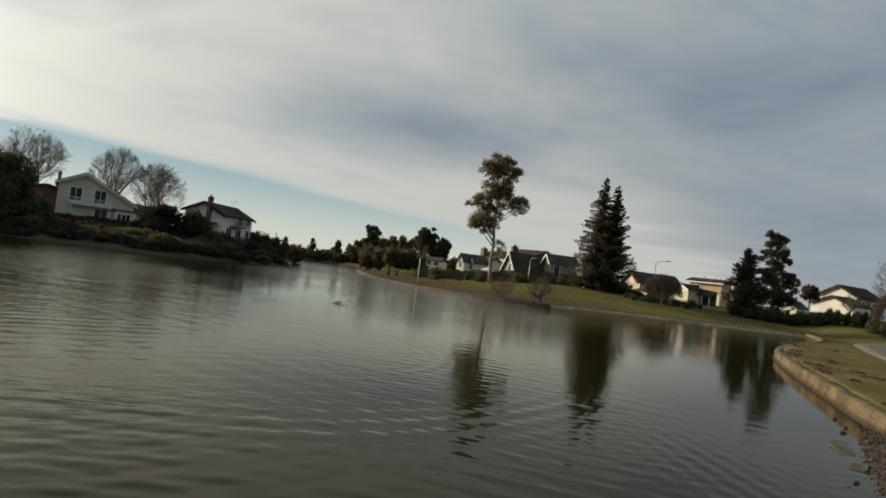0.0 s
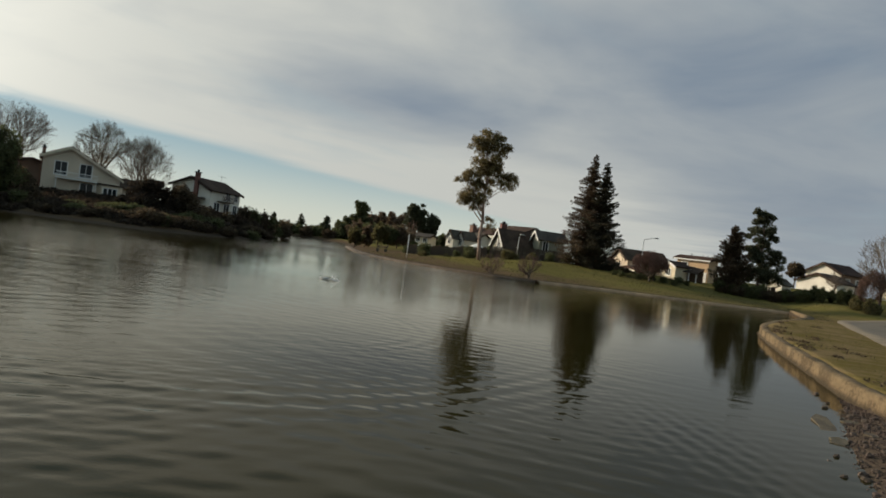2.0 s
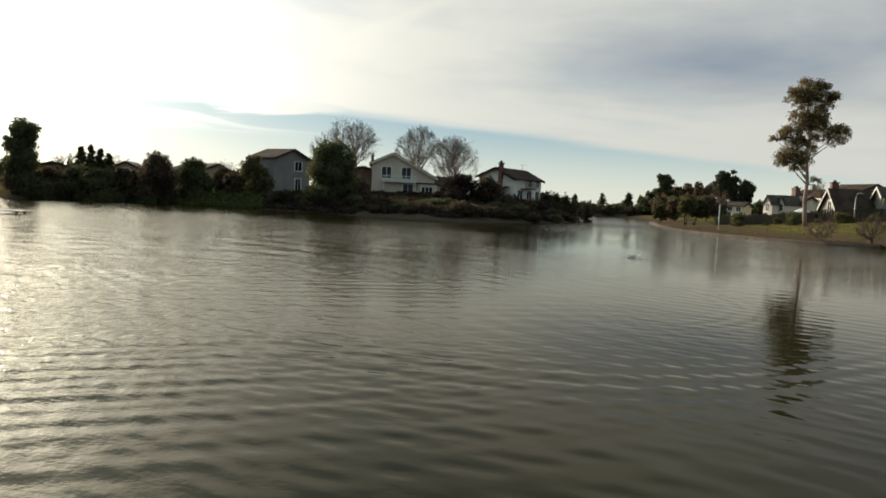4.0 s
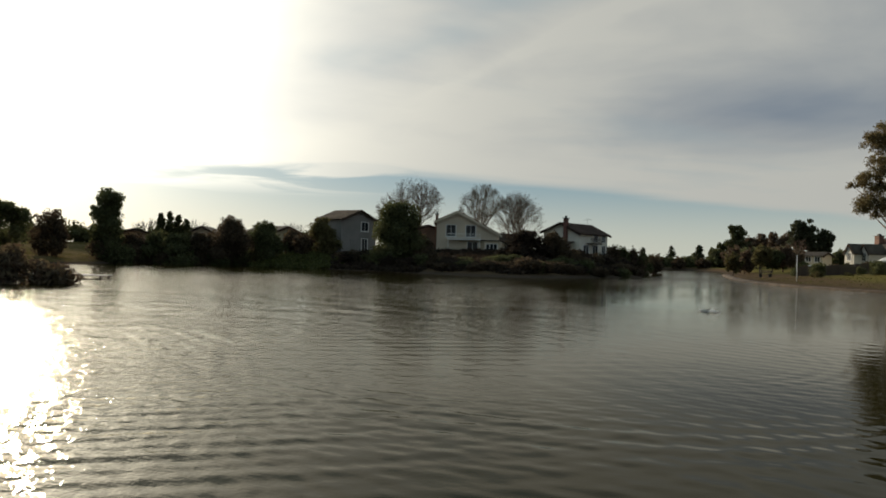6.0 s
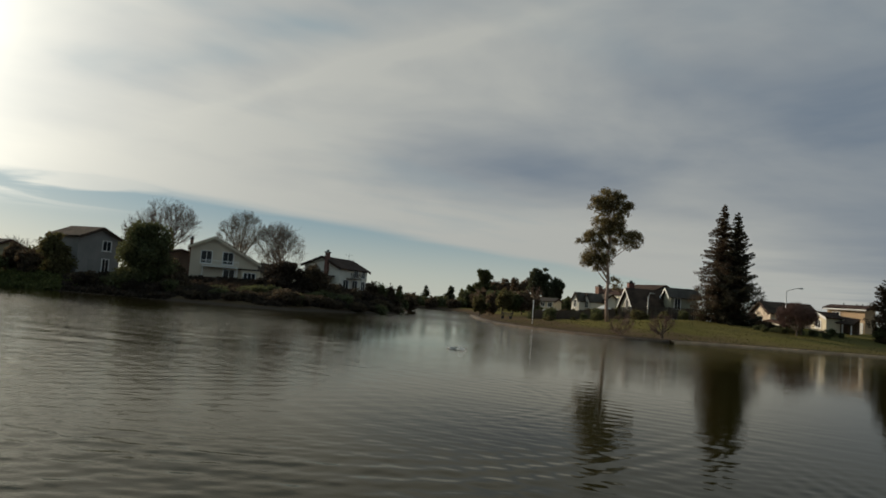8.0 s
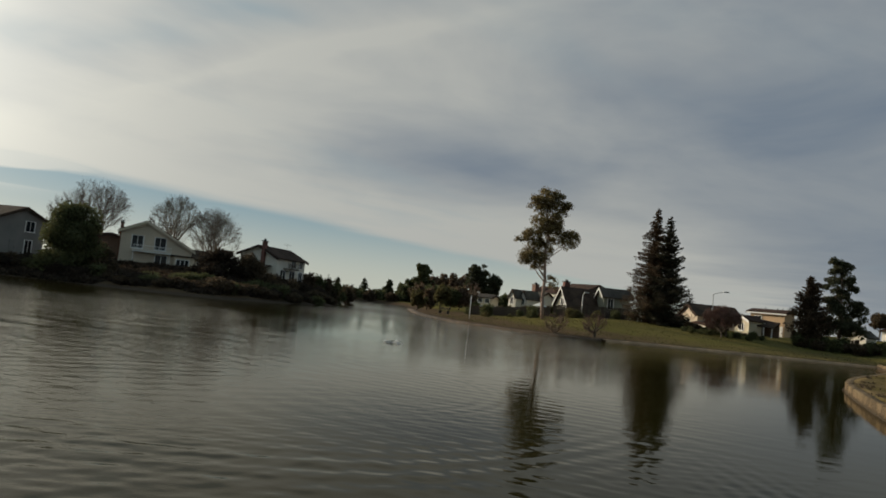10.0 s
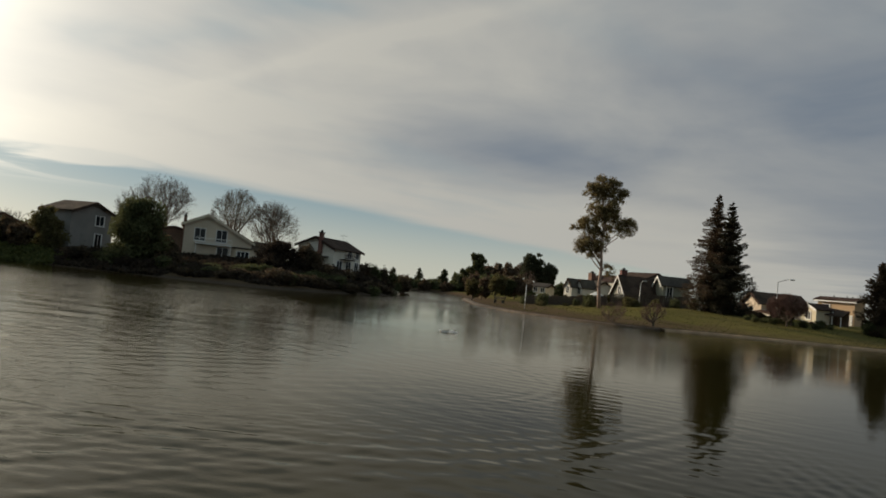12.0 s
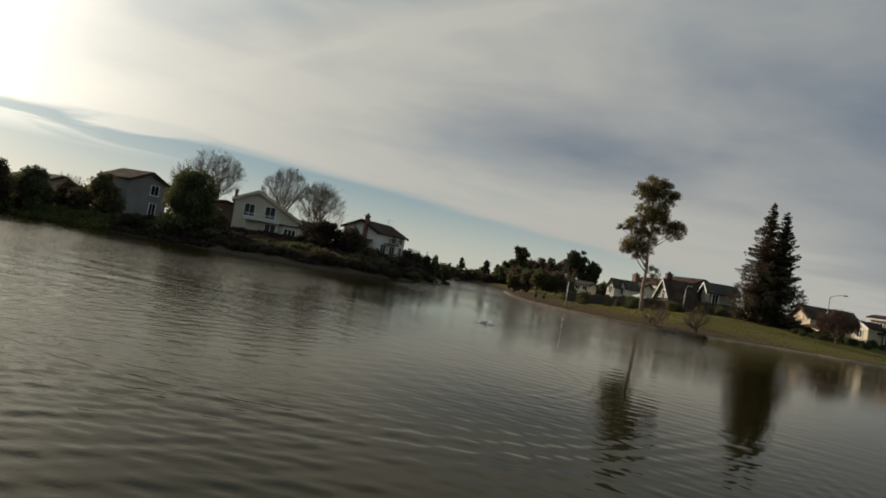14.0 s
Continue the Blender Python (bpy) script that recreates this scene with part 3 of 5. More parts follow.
def kerb_line(name, label, points, step, height, width, seed, mat="concrete"):
    """One cast kerb with a worn, uneven profile, swept along the waterline."""
    rng = np.random.default_rng(seed)
    line = smooth_line(points, step)
    n = len(line)
    d = np.gradient(line, axis=0)
    d /= np.hypot(d[:, 0], d[:, 1])[:, None]
    side = np.stack([d[:, 1], -d[:, 0]], 1)
    c = 0.03
    prof = np.array([(0.0, -0.7), (0.0, 0.02), (0.025, 0.5 * height), (0.03, height - c), (0.03 + c, height - 0.008), (width * 0.5, height), (width - c, height - 0.005), (width, height - c), (width + 0.02, 0.83 * height), (width + 0.38, 0.81 * height), (width + 0.38, -0.7)])
    rough = np.cumsum(rng.normal(size=(n, len(prof), 2)), axis=0)
    rough = rough - (np.cumsum(np.pad(rough, ((9, 9), (0, 0), (0, 0)), mode="edge"), axis=0)[18:] - np.concatenate([np.zeros((1, *rough.shape[1:])), np.cumsum(np.pad(rough, ((9, 9), (0, 0), (0, 0)), mode="edge"), axis=0)[:n - 1]])) / 19
    jit = np.clip(rough * 0.007, -0.022, 0.022)
    off = prof[None, :, 0] + jit[:, :, 0]
    X = line[:, :1] + side[:, :1] * off
    Y = line[:, 1:] + side[:, 1:] * off
    Z = prof[None, :, 1] + jit[:, :, 1] + 0 * X
    return tagged(new(name, grid_mesh(name, X[:, ::-1], Y[:, ::-1], Z[:, ::-1], mat)), label, "kerb", kind="structure")


NEAR_KERB = [(4.6, -12), (5.4, -3), (6.4, 4), (7.3, 9), (8.4, 14.4), (9.1, 17.4), (10.0, 20.3), (11.4, 25.2), (13.2, 31), (14.9, 36), (17.2, 40.8), (20.5, 46.5), (24.5, 53), (31.5, 65.5), (36.2, 79.6)]
kerb_line("kerb_near", "weathered tan concrete kerb edging the lake lawn", NEAR_KERB, 0.22, 0.43, 0.36, 3)
kerb_line("kerb_far", "low worn concrete kerb below the park lawn", [(6.8, 69.6), (11, 72.2), (16.5, 75), (25, 76), (37, 80.4)], 0.4, 0.21, 0.5, 4, "palekerb")
kerb_line("bank_far", "low dark earth bank at the lawn's foot", [(-22, 132), (-15.5, 100), (-8.5, 80), (-2.2, 73.5), (2.5, 70), (7.0, 69.6)], 0.4, 0.17, 0.7, 5, "bank")

# concrete path that curves across the near lawn
line = smooth_line([(14, 0), (17, 18), (22.2, 34), (29.0, 49.5), (35.4, 63.5), (41, 72), (55, 79), (75, 82)], 1.0)
dd = np.gradient(line, axis=0)
dd /= np.hypot(dd[:, 0], dd[:, 1])[:, None]
sides = np.array([-2.3, -2.28, -1.2, 0, 1.2, 2.28, 2.3])
PX = line[:, :1] + dd[:, 1:] * sides
PY = line[:, 1:] - dd[:, :1] * sides
PZ = ground_height(PX, PY) + np.where(np.abs(sides) > 2.29, -0.15, 0.04)
tagged(new("pavement", grid_mesh("pavement", PX[:, ::-1], PY[:, ::-1], PZ[:, ::-1], "path")), "pale concrete footpath curving across the lawn", "path", kind="structure")


# ---- trees
def crown_cloud(rng, blobs, n, shell=0.55):
    """Points in and near the skins of ellipsoid clumps, so that gaps show between them."""
    vol = np.array([b[3] * b[4] * b[5] for b in blobs]) ** 0.67
    pick = rng.choice(len(blobs), size=n, p=vol / vol.sum())
    b = np.array(blobs)[pick]
    d = rng.normal(size=(n, 3))
    d /= np.linalg.norm(d, axis=1)[:, None]
    r = shell + (1.05 - shell) * rng.random((n, 1)) ** 0.7
    lump = 1 + 0.16 * np.sin(5 * d[:, :1] + b[:, :1]) * np.sin(6 * d[:, 2:3] + b[:, 1:2])
    return b[:, :3] + d * b[:, 3:6] * r * lump


def frilled(rng, blobs, pieces=9, small=0.42):
    """Each clump broken into smaller tufts, for an airy crown with a ragged outline."""
    out = []
    for x, y, z, rx, ry, rz in blobs:
        for _ in range(pieces):
            d = rng.normal(size=3)
            d *= rng.uniform(0.25, 1.0) / np.linalg.norm(d)
            k = small * rng.uniform(0.6, 1.25)
            out.append((x + d[0] * rx, y + d[1] * ry, z + d[2] * rz, rx * k, ry * k, rz * k * 1.35))
    return out


def limb(shape, a, b, ra, rb, rng, bits=4, sway=0.06, n=6):
    """A crooked tapering limb from a to b."""
    a, b = Vector(a), Vector(b)
    p, L = a, (b - a).length
    for i in range(bits):
        f = (i + 1) / bits
        q = a.lerp(b, f) + (Vector((rng.normal(), rng.normal(), rng.normal() * 0.4)) * sway * L / bits * 2 if i < bits - 1 else Vector())
        shape.tube(p, q, ra + (rb - ra) * i / bits, ra + (rb - ra) * f, n, caps=i in (0, bits - 1))
        p = q
    return shape


def tree_from_blobs(name, label, category, x, y, blobs, mat, count, leaf, bark="bark", trunk=0.25, seed=1, group="", lean=(0, 0), fork=0.35, swell=1.0, shell=0.5, frill=0):
    """A trunk, limbs that reach into each clump, and a crown of small leaves. Blobs are relative to the foot."""
    rng = np.random.default_rng(seed)
    z0 = gz(x, y) - 0.15
    t = thing(name, label, category, group, at=(x, y, z0))
    top = max(b[2] for b in blobs)
    s = Shape()
    spine = Vector((lean[0], lean[1], top))
    limb(s, (0, 0, 0), spine, trunk, trunk * 0.25, rng, 6, 0.03, 8)
    for bx, by, bz, rx, ry, rz in blobs:
        k = max(fork, min(0.92, (bz - 0.5 * rz - math.hypot(bx, by) * 0.9) / top))
        limb(s, spine * k, (bx, by, bz), trunk * (1 - k) * 0.45 + 0.025, 0.02, rng, 3, 0.1, 5)
    part("trunk", s, bark, t, smooth=True)
    full = [(*b[:3], *(swell * k for k in b[3:])) for b in blobs]
    pts = crown_cloud(rng, frilled(rng, full, frill) if frill else full, count, shell)
    crown = new("crown", leaves_mesh("crown", mat, pts, leaf, rng))
    crown.parent = t
    return t


def round_blobs(rng, h, w, base, n):
    """Clumps for an uneven rounded crown between base and h, w across."""
    out = []
    for i in range(n):
        a, f = rng.uniform(0, 2 * math.pi), rng.random()
        z = base + (h - base) * (0.18 + 0.68 * f)
        r = w * 0.5 * math.sin(math.pi * (0.12 + 0.76 * f)) ** 0.6 * rng.uniform(0.3, 0.72)
        s = w * rng.uniform(0.17, 0.30)
        out.append((r * math.cos(a), r * math.sin(a), z, s, s, s * rng.uniform(0.7, 1.0)))
    out.append((0, 0, base + (h - base) * 0.55, w * 0.3, w * 0.3, (h - base) * 0.38))
    out.append((0, 0, h - w * 0.16, w * 0.2, w * 0.2, w * 0.17))
    return out


DOME = [(-0.2, 0, 1.6, 3.9, 3.4, 1.9), (0.2, 0, 3.6, 3.6, 3.2, 2.2), (-0.3, 0.2, 5.2, 3.1, 2.8, 2.0), (0.3, -0.2, 6.2, 2.2, 2.1, 1.5), (-0.9, 0, 6.4, 1.9, 1.8, 1.4),
        (-0.2, 0, 7.3, 1.4, 1.4, 0.9), (1.6, 0, 4.6, 1.9, 1.8, 1.5), (-2.2, 0, 4.2, 1.8, 1.7, 1.5), (2.4, 0, 2.6, 2.0, 1.8, 1.6)]


def dome_tree(name, label, az, d, top, width, mat, seed, count=14000, leaf=0.12, lift=0.0):
    """A dense dome-shaped crown that reaches down to the ground or to lift metres above it."""
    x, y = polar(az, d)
    rng = np.random.default_rng(seed)
    h = top - gz(x, y) + 0.15 - lift
    kx, kz, flip = width / 8.4, h / 8.3, rng.choice((-1, 1))
    blobs = [(flip * bx * kx + rng.uniform(-0.3, 0.3), by, lift + bz * kz * rng.uniform(0.94, 1.06), rx * kx, ry * kx, rz * kz) for bx, by, bz, rx, ry, rz in DOME]
    return tree_from_blobs(name, label, "tree", x, y, blobs, mat, count, leaf, seed=seed, trunk=0.05 + 0.02 * h, fork=0.1, frill=13, shell=0.3)


def broadleaf(name, label, category, az, d, top, width, mat, seed, base=0.4, count=1800, leaf=0.2, group="", clumps=11):
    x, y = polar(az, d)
    h = top - gz(x, y) + 0.15
    rng = np.random.default_rng(seed)
    fine = d < 140
    return tree_from_blobs(name, label, category, x, y, round_blobs(rng, h, width, base, clumps), mat, int(count * (2.6 if fine else 1.5)), leaf * (0.62 if fine else 0.8), seed=seed, group=group, trunk=0.04 + 0.02 * h, frill=8, shell=0.25)


def conifer(name, label, az, d, top, radius, mat, seed, first=0.06, droop=0.25, ragged=0.35, whorls=34, leaf=0.16, per=26, tip_up=0.3, power=0.75, bark="bark", category="conifer", hang=0.09):
    """A straight trunk with tiers of drooping boughs that carry the needles."""
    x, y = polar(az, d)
    z0 = gz(x, y) - 0.15
    h = top - z0
    rng = np.random.default_rng(seed)
    t = thing(name, label, category, at=(x, y, z0))
    s = Shape()
    limb(s, (0, 0, 0), (0, 0, h), 0.022 * h + 0.06, 0.015, rng, 8, 0.008, 8)
    pts = []
    for i in range(whorls):
        f = first + (1 - first) * (i + rng.uniform(-0.3, 0.3)) / whorls
        f = min(max(f, first), 0.99)
        z = h * f
        reach = radius * min((1 - f) ** power, 0.62 + 0.9 * f) + 0.12
        for k in range(int(rng.integers(4, 7))):
            a = rng.uniform(0, 2 * math.pi)
            L = reach * rng.uniform(1 - ragged, 1 + ragged * 0.5)
            dx, dy = math.cos(a), math.sin(a)
            b1 = Vector((dx * L * 0.55, dy * L * 0.55, z - droop * L * 0.7))
            b2 = Vector((dx * L, dy * L, z - droop * L * 0.9 + tip_up * L * 0.18))
            s.tube((0, 0, z), b1, 0.02 + 0.012 * L, 0.02, 4, False)
            s.tube(b1, b2, 0.02, 0.008, 4, False)
            n = max(4, int(per * L / radius + 3))
            u = rng.random(n) ** 0.75
            base = np.where(u[:, None] < 0.55, np.array((0, 0, z)) + u[:, None] / 0.55 * (np.array(b1) - np.array((0, 0, z))), np.array(b1) + (u[:, None] - 0.55) / 0.45 * (np.array(b2) - np.array(b1)))
            spread = np.stack([-dy * rng.normal(size=n) * 0.16 * L, dx * rng.normal(size=n) * 0.16 * L, -np.abs(rng.normal(size=n)) * hang * L - 0.03], 1) * (1.1 - 0.6 * u[:, None])
            pts.append(base + spread)
    part("trunk", s, bark, t, smooth=True)
    crown = new("crown", leaves_mesh("crown", mat, np.concatenate(pts), leaf, rng, flat=0.8))
    crown.parent = t
    return t


def bare_tree(name, label, az, d, top, width, seed, mat="twig", trunk=0.24, levels=5, group="", fork=0.28, bark="bark", hang=0.0):
    """A leafless tree: limbs that fork again and again into fine twigs."""
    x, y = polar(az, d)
    z0 = gz(x, y) - 0.15
    h = top - z0
    rng = np.random.default_rng(seed)
    t = thing(name, label, "bare tree", group, at=(x, y, z0))
    wood, twigs = Shape(), Shape()
    low = h * fork * 0.75
    cz, hz, hw = (h + low) / 2, (h - low) / 2, width / 2

    def room(p, v):
        """How far the crown's egg-shaped outline lies ahead."""
        q, u = Vector((p.x / hw, p.y / hw, (p.z - cz) / hz)), Vector((v.x / hw, v.y / hw, v.z / hz))
        a, b, c = u.dot(u), q.dot(u), q.dot(q) - 1.0
        d = b * b - a * c
        return (-b + math.sqrt(d)) / a if d > 0 else 0.0

    def grow(p, v, r, level, reach):
        left = room(p, v) * reach
        L = left * (0.36 if level < 3 else 0.44) * rng.uniform(0.75, 1.2)
        if level >= levels:
            L = min(max(left, 0.25), 0.9) * rng.uniform(0.6, 1.1)
        L = max(L, 0.18)
        side = Vector((rng.normal(), rng.normal(), rng.normal())) * 0.09 * L
        q = p + v * L + side
        m = p.lerp(q, 0.5) - side
        rr = max(r * 0.74, 0.011)
        n = 6 if level < 2 else 4 if level < 4 else 3
        (wood if level < 3 else twigs).tube(p, m, r, (r + rr) / 2, n, False)
        (wood if level < 3 else twigs).tube(m, q, (r + rr) / 2, rr, n, False)
        if level >= levels:
            return
        kids = 3 if level < 3 else int(rng.integers(3, 5))
        for i in range(kids):
            start = q if i < 2 else p.lerp(q, rng.uniform(0.35, 0.9))
            a = Vector((rng.normal(), rng.normal(), rng.normal() * 0.8 - hang * level))
            a = a - v * a.dot(v)
            a.normalize()
            spread = rng.uniform(0.2, 0.55) if i < 2 else rng.uniform(0.45, 0.95)
            w2 = (v + a * spread + Vector((0, 0, 0.07))).normalized()
            grow(start, w2, max(rr * (0.78 if i == 0 else 0.62), 0.011), level + 1, reach * rng.uniform(0.86, 1.1))

    limb(wood, (0, 0, 0), (0, 0, h * fork), trunk, trunk * 0.8, rng, 3, 0.03, 8)
    for i in range(8):
        a = 2.4 * i + rng.uniform(-0.3, 0.3)
        tilt = (0.1, 0.75, 1.1, 0.4, 0.95, 0.6, 1.3, 0.3)[i] * min(1.6, 1.5 * width / h)
        v = Vector((math.cos(a) * tilt, math.sin(a) * tilt, 1)).normalized()
        grow(Vector((0, 0, h * fork * rng.uniform(0.7, 1.0))), v, trunk * 0.5, 1, rng.uniform(0.78, 1.08))
    part("trunk", wood, bark, t, smooth=True)
    part("crown", twigs, mat, t)
    return t


# eucalyptus
ex, ey = polar(0.45, 100)
tree_from_blobs("eucalyptus_tree", "tall eucalyptus with pale trunk and clumped olive leaves", "tree", ex, ey,
                [(-0.7, 0, 17.9, 1.6, 1.5, 0.75), (0.7, 0.2, 17.6, 1.2, 1.2, 0.7), (-2.2, 0, 17.0, 1.1, 1.1, 0.7), (1.9, 0, 16.2, 0.9, 0.9, 0.6), (-0.6, 0, 15.6, 2.0, 1.9, 1.3), (-1.9, 0.3, 15.9, 1.5, 1.4, 0.9), (-0.9, 0.3, 17.1, 1.6, 1.5, 0.8), (0.8, -0.3, 16.6, 1.5, 1.4, 0.8), (0.9, 0.4, 14.6, 1.3, 1.3, 0.9), (-1.4, 0.2, 14.0, 1.5, 1.4, 0.9),
                 (1.7, 0.4, 12.3, 1.7, 1.5, 1.0), (3.2, 0.2, 11.9, 1.5, 1.4, 0.9), (2.6, -0.3, 11.0, 1.3, 1.2, 0.7), (-3.3, 0.2, 11.6, 1.2, 1.1, 0.7), (-4.2, 0, 11.0, 0.8, 0.8, 0.5), (-1.1, -0.5, 12.3, 1.4, 1.3, 1.0), (0.2, 0.4, 11.4, 1.0, 1.0, 0.8),
                 (-2.4, 0.4, 9.4, 1.3, 1.2, 0.8), (-1.0, -0.2, 8.9, 1.3, 1.2, 0.8), (-2.9, 0.1, 8.0, 1.0, 1.0, 0.7), (-1.2, 0.2, 7.3, 0.9, 0.9, 0.7), (0.9, 0.1, 5.2, 0.8, 0.8, 0.7), (0.6, 0.1, 6.1, 0.5, 0.5, 0.4), (-0.3, 0, 13.2, 1.3, 1.2, 0.8), (0.9, 0.2, 12.8, 1.0, 1.0, 0.7), (1.2, 0, 15.6, 1.1, 1.1, 0.8), (-1.6, 0, 10.6, 1.1, 1.0, 0.7), (0.1, 0.2, 9.8, 0.8, 0.8, 0.6),
                 (-2.6, 0, 8.8, 1.7, 1.5, 1.1), (-1.2, 0.2, 10.7, 1.5, 1.4, 0.9), (-2.3, -0.2, 12.0, 1.4, 1.3, 0.8), (0.2, 0.1, 14.2, 1.6, 1.5, 1.1), (-0.5, 0.2, 12.9, 1.5, 1.4, 1.0), (-1.0, -0.2, 8.2, 1.2, 1.1, 0.8)],
                "euc", 34000, 0.078, bark="palebark", trunk=0.27, seed=5, lean=(-0.7, 0), fork=0.3, swell=1.05, shell=0.2, frill=12)
conifer("redwood_tree", "tall ragged coast redwood with drooping dark boughs", 9.25, 105, 18.8, 4.3, "redwoodbrown", 11, first=0.05, droop=0.1, ragged=0.75, whorls=84, per=260, power=0.85, leaf=0.08, hang=0.12)
conifer("redwood_tree", "narrower dark conifer standing beside the redwood", 10.45, 104, 17.6, 4.0, "redwood", 12, first=0.05, droop=0.42, ragged=0.55, whorls=70, per=340, power=0.8, tip_up=1.5, leaf=0.08, hang=0.10)
px_, py_ = polar(22.3, 105)
tree_from_blobs("pine_tree", "dark irregular pine with clumped crown", "tree", px_, py_,
                [(-0.9, 0, 11.38, 1, 1, 0.7), (0.4, 0.2, 11.28, 1, 1, 0.7), (-0.2, 0, 10.3, 1.5, 1.3, 0.9), (0.9, 0.1, 9.03, 1.2, 1.2, 0.9), (-1, 0.2, 8.73, 1.2, 1.2, 0.8), (-2, 0, 8.15, 0.7, 0.7, 0.45), (1.3, 0, 8.04, 0.9, 0.9, 0.6), (0.1, 0, 7.55, 1.5, 1.3, 0.9),
                 (-1.3, 0, 6.47, 1.4, 1.3, 0.8), (1.2, 0.2, 6.38, 1.5, 1.3, 0.9), (2.1, 0, 5.89, 0.9, 0.9, 0.5), (1.5, 0, 4.81, 1.6, 1.4, 0.9), (-0.6, 0.3, 5.11, 1.7, 1.5, 1), (0.5, 0, 3.34, 1.9, 1.8, 1.2), (-1.4, 0, 2.95, 1.7, 1.6, 1.2), (1.4, 0, 2.55, 1.5, 1.4, 1.1)],
                "pine", 22000, 0.095, seed=21, trunk=0.3, fork=0.15, swell=0.98, frill=11, shell=0.3)
conifer("cedar_tree", "dense dark bushy conifer beside the pine", 20.75, 103, 10.4, 2.9, "redwoodbrown", 22, droop=-0.35, ragged=0.6, whorls=60, per=170, power=0.66, leaf=0.09, hang=0.16)

# left bank trees behind and between the houses
BARE = "bare trees behind the houses"
bare_tree("bare_tree", "large leafless tree with fine grey twigs", -34.4, 116, 15.0, 12.0, 31, group=BARE, levels=6, fork=0.2, trunk=0.36)
bare_tree("bare_tree", "leafless tree with upright limbs", -28.9, 118, 14.6, 8.6, 32, group=BARE, levels=6, trunk=0.34)
bare_tree("bare_tree", "rounded leafless tree with fine twigs", -25.8, 118, 13.4, 9.4, 33, group=BARE, levels=6, fork=0.2, trunk=0.34)
bare_tree("bare_tree", "small leafless tree behind rooftops", -43.6, 135, 8.0, 6.5, 34, group=BARE, levels=4)
bare_tree("bare_tree", "small leafless tree behind rooftops", -51.2, 135, 7.6, 6.5, 35, group=BARE, levels=4)
bare_tree("bare_tree", "small leafless tree behind rooftops", -54.6, 132, 8.0, 6.5, 36, group=BARE, levels=4)
dome_tree("evergreen_tree", "large dense dome-shaped dark evergreen down to the ground", -35.3, 92, 9.3, 8.0, "leaf", 41, 26000)
broadleaf("evergreen_tree", "low spreading dark reddish evergreen", "tree", -33.4, 94, 4.4, 4.4, "rust", 48, 0.0, 2600, 0.2)
dome_tree("evergreen_tree", "dark rounded evergreen tree on the bank", -48.5, 106, 7.1, 8.4, "rust", 42)
dome_tree("evergreen_tree", "dark evergreen tree with uneven crown", -45.7, 107, 6.5, 6.4, "leaf", 43)
broadleaf("evergreen_tree", "low dark tree beside rooftops", "tree", -43.9, 108, 5.2, 4.4, "rust", 44, 0.0, 2400)
dome_tree("ornamental_tree", "small yellow-brown leafy tree beside the house", -41.3, 104, 7.3, 5.4, "willow", 45, 9000)
broadleaf("ornamental_tree", "small rust-brown tree beside the house", "tree", -42.8, 103, 4.6, 3.6, "rust", 46, 0.2, 1100)
for k, (az, top, r) in enumerate(((-53.7, 7.3, 0.85), (-53.0, 7.7, 0.9), (-52.4, 7.2, 0.85), (-51.8, 6.6, 0.8))):
    conifer("cypress_tree", "dark narrow column-shaped cypress", az, 112, top, r * 1.3, "leaf", 50 + k, droop=-0.7, ragged=0.3, whorls=30, per=60, power=0.6, leaf=0.13)
broadleaf("poplar_tree", "tall dense dark tree with knobbly outline", "tree", -57.4, 105, 10.0, 6.0, "leaf", 47, 0.1, 5000, 0.24, clumps=18)
for k, (az, d, top, wd) in enumerate(((-61, 100, 6.4, 6), (-63.5, 96, 7.0, 6), (-55.5, 108, 4.4, 5), (-54.2, 106, 4.2, 5), (-50.8, 107, 4.4, 5), (-52.4, 105, 4.2, 5), (-66.5, 92, 8.0, 7), (-70, 85, 7.6, 7), (-75, 75, 8.0, 7))):
    broadleaf("evergreen_tree", "dark bushy tree on the far bank", "tree", az, d, top, wd, "leaf" if k % 2 else "rust", 60 + k, 0.0, 2400)
# the first tree wears the leaf colour that holds the bank's shade
dome_tree("hedge_tree", "broad dark brown tree between two houses", -25.0, 92, 5.9, 6.0, "shadeleaf", 71, 9000)
dome_tree("hedge_tree", "broad dark brown tree between two houses", -22.9, 92, 5.6, 5.2, "rust", 72, 8000)

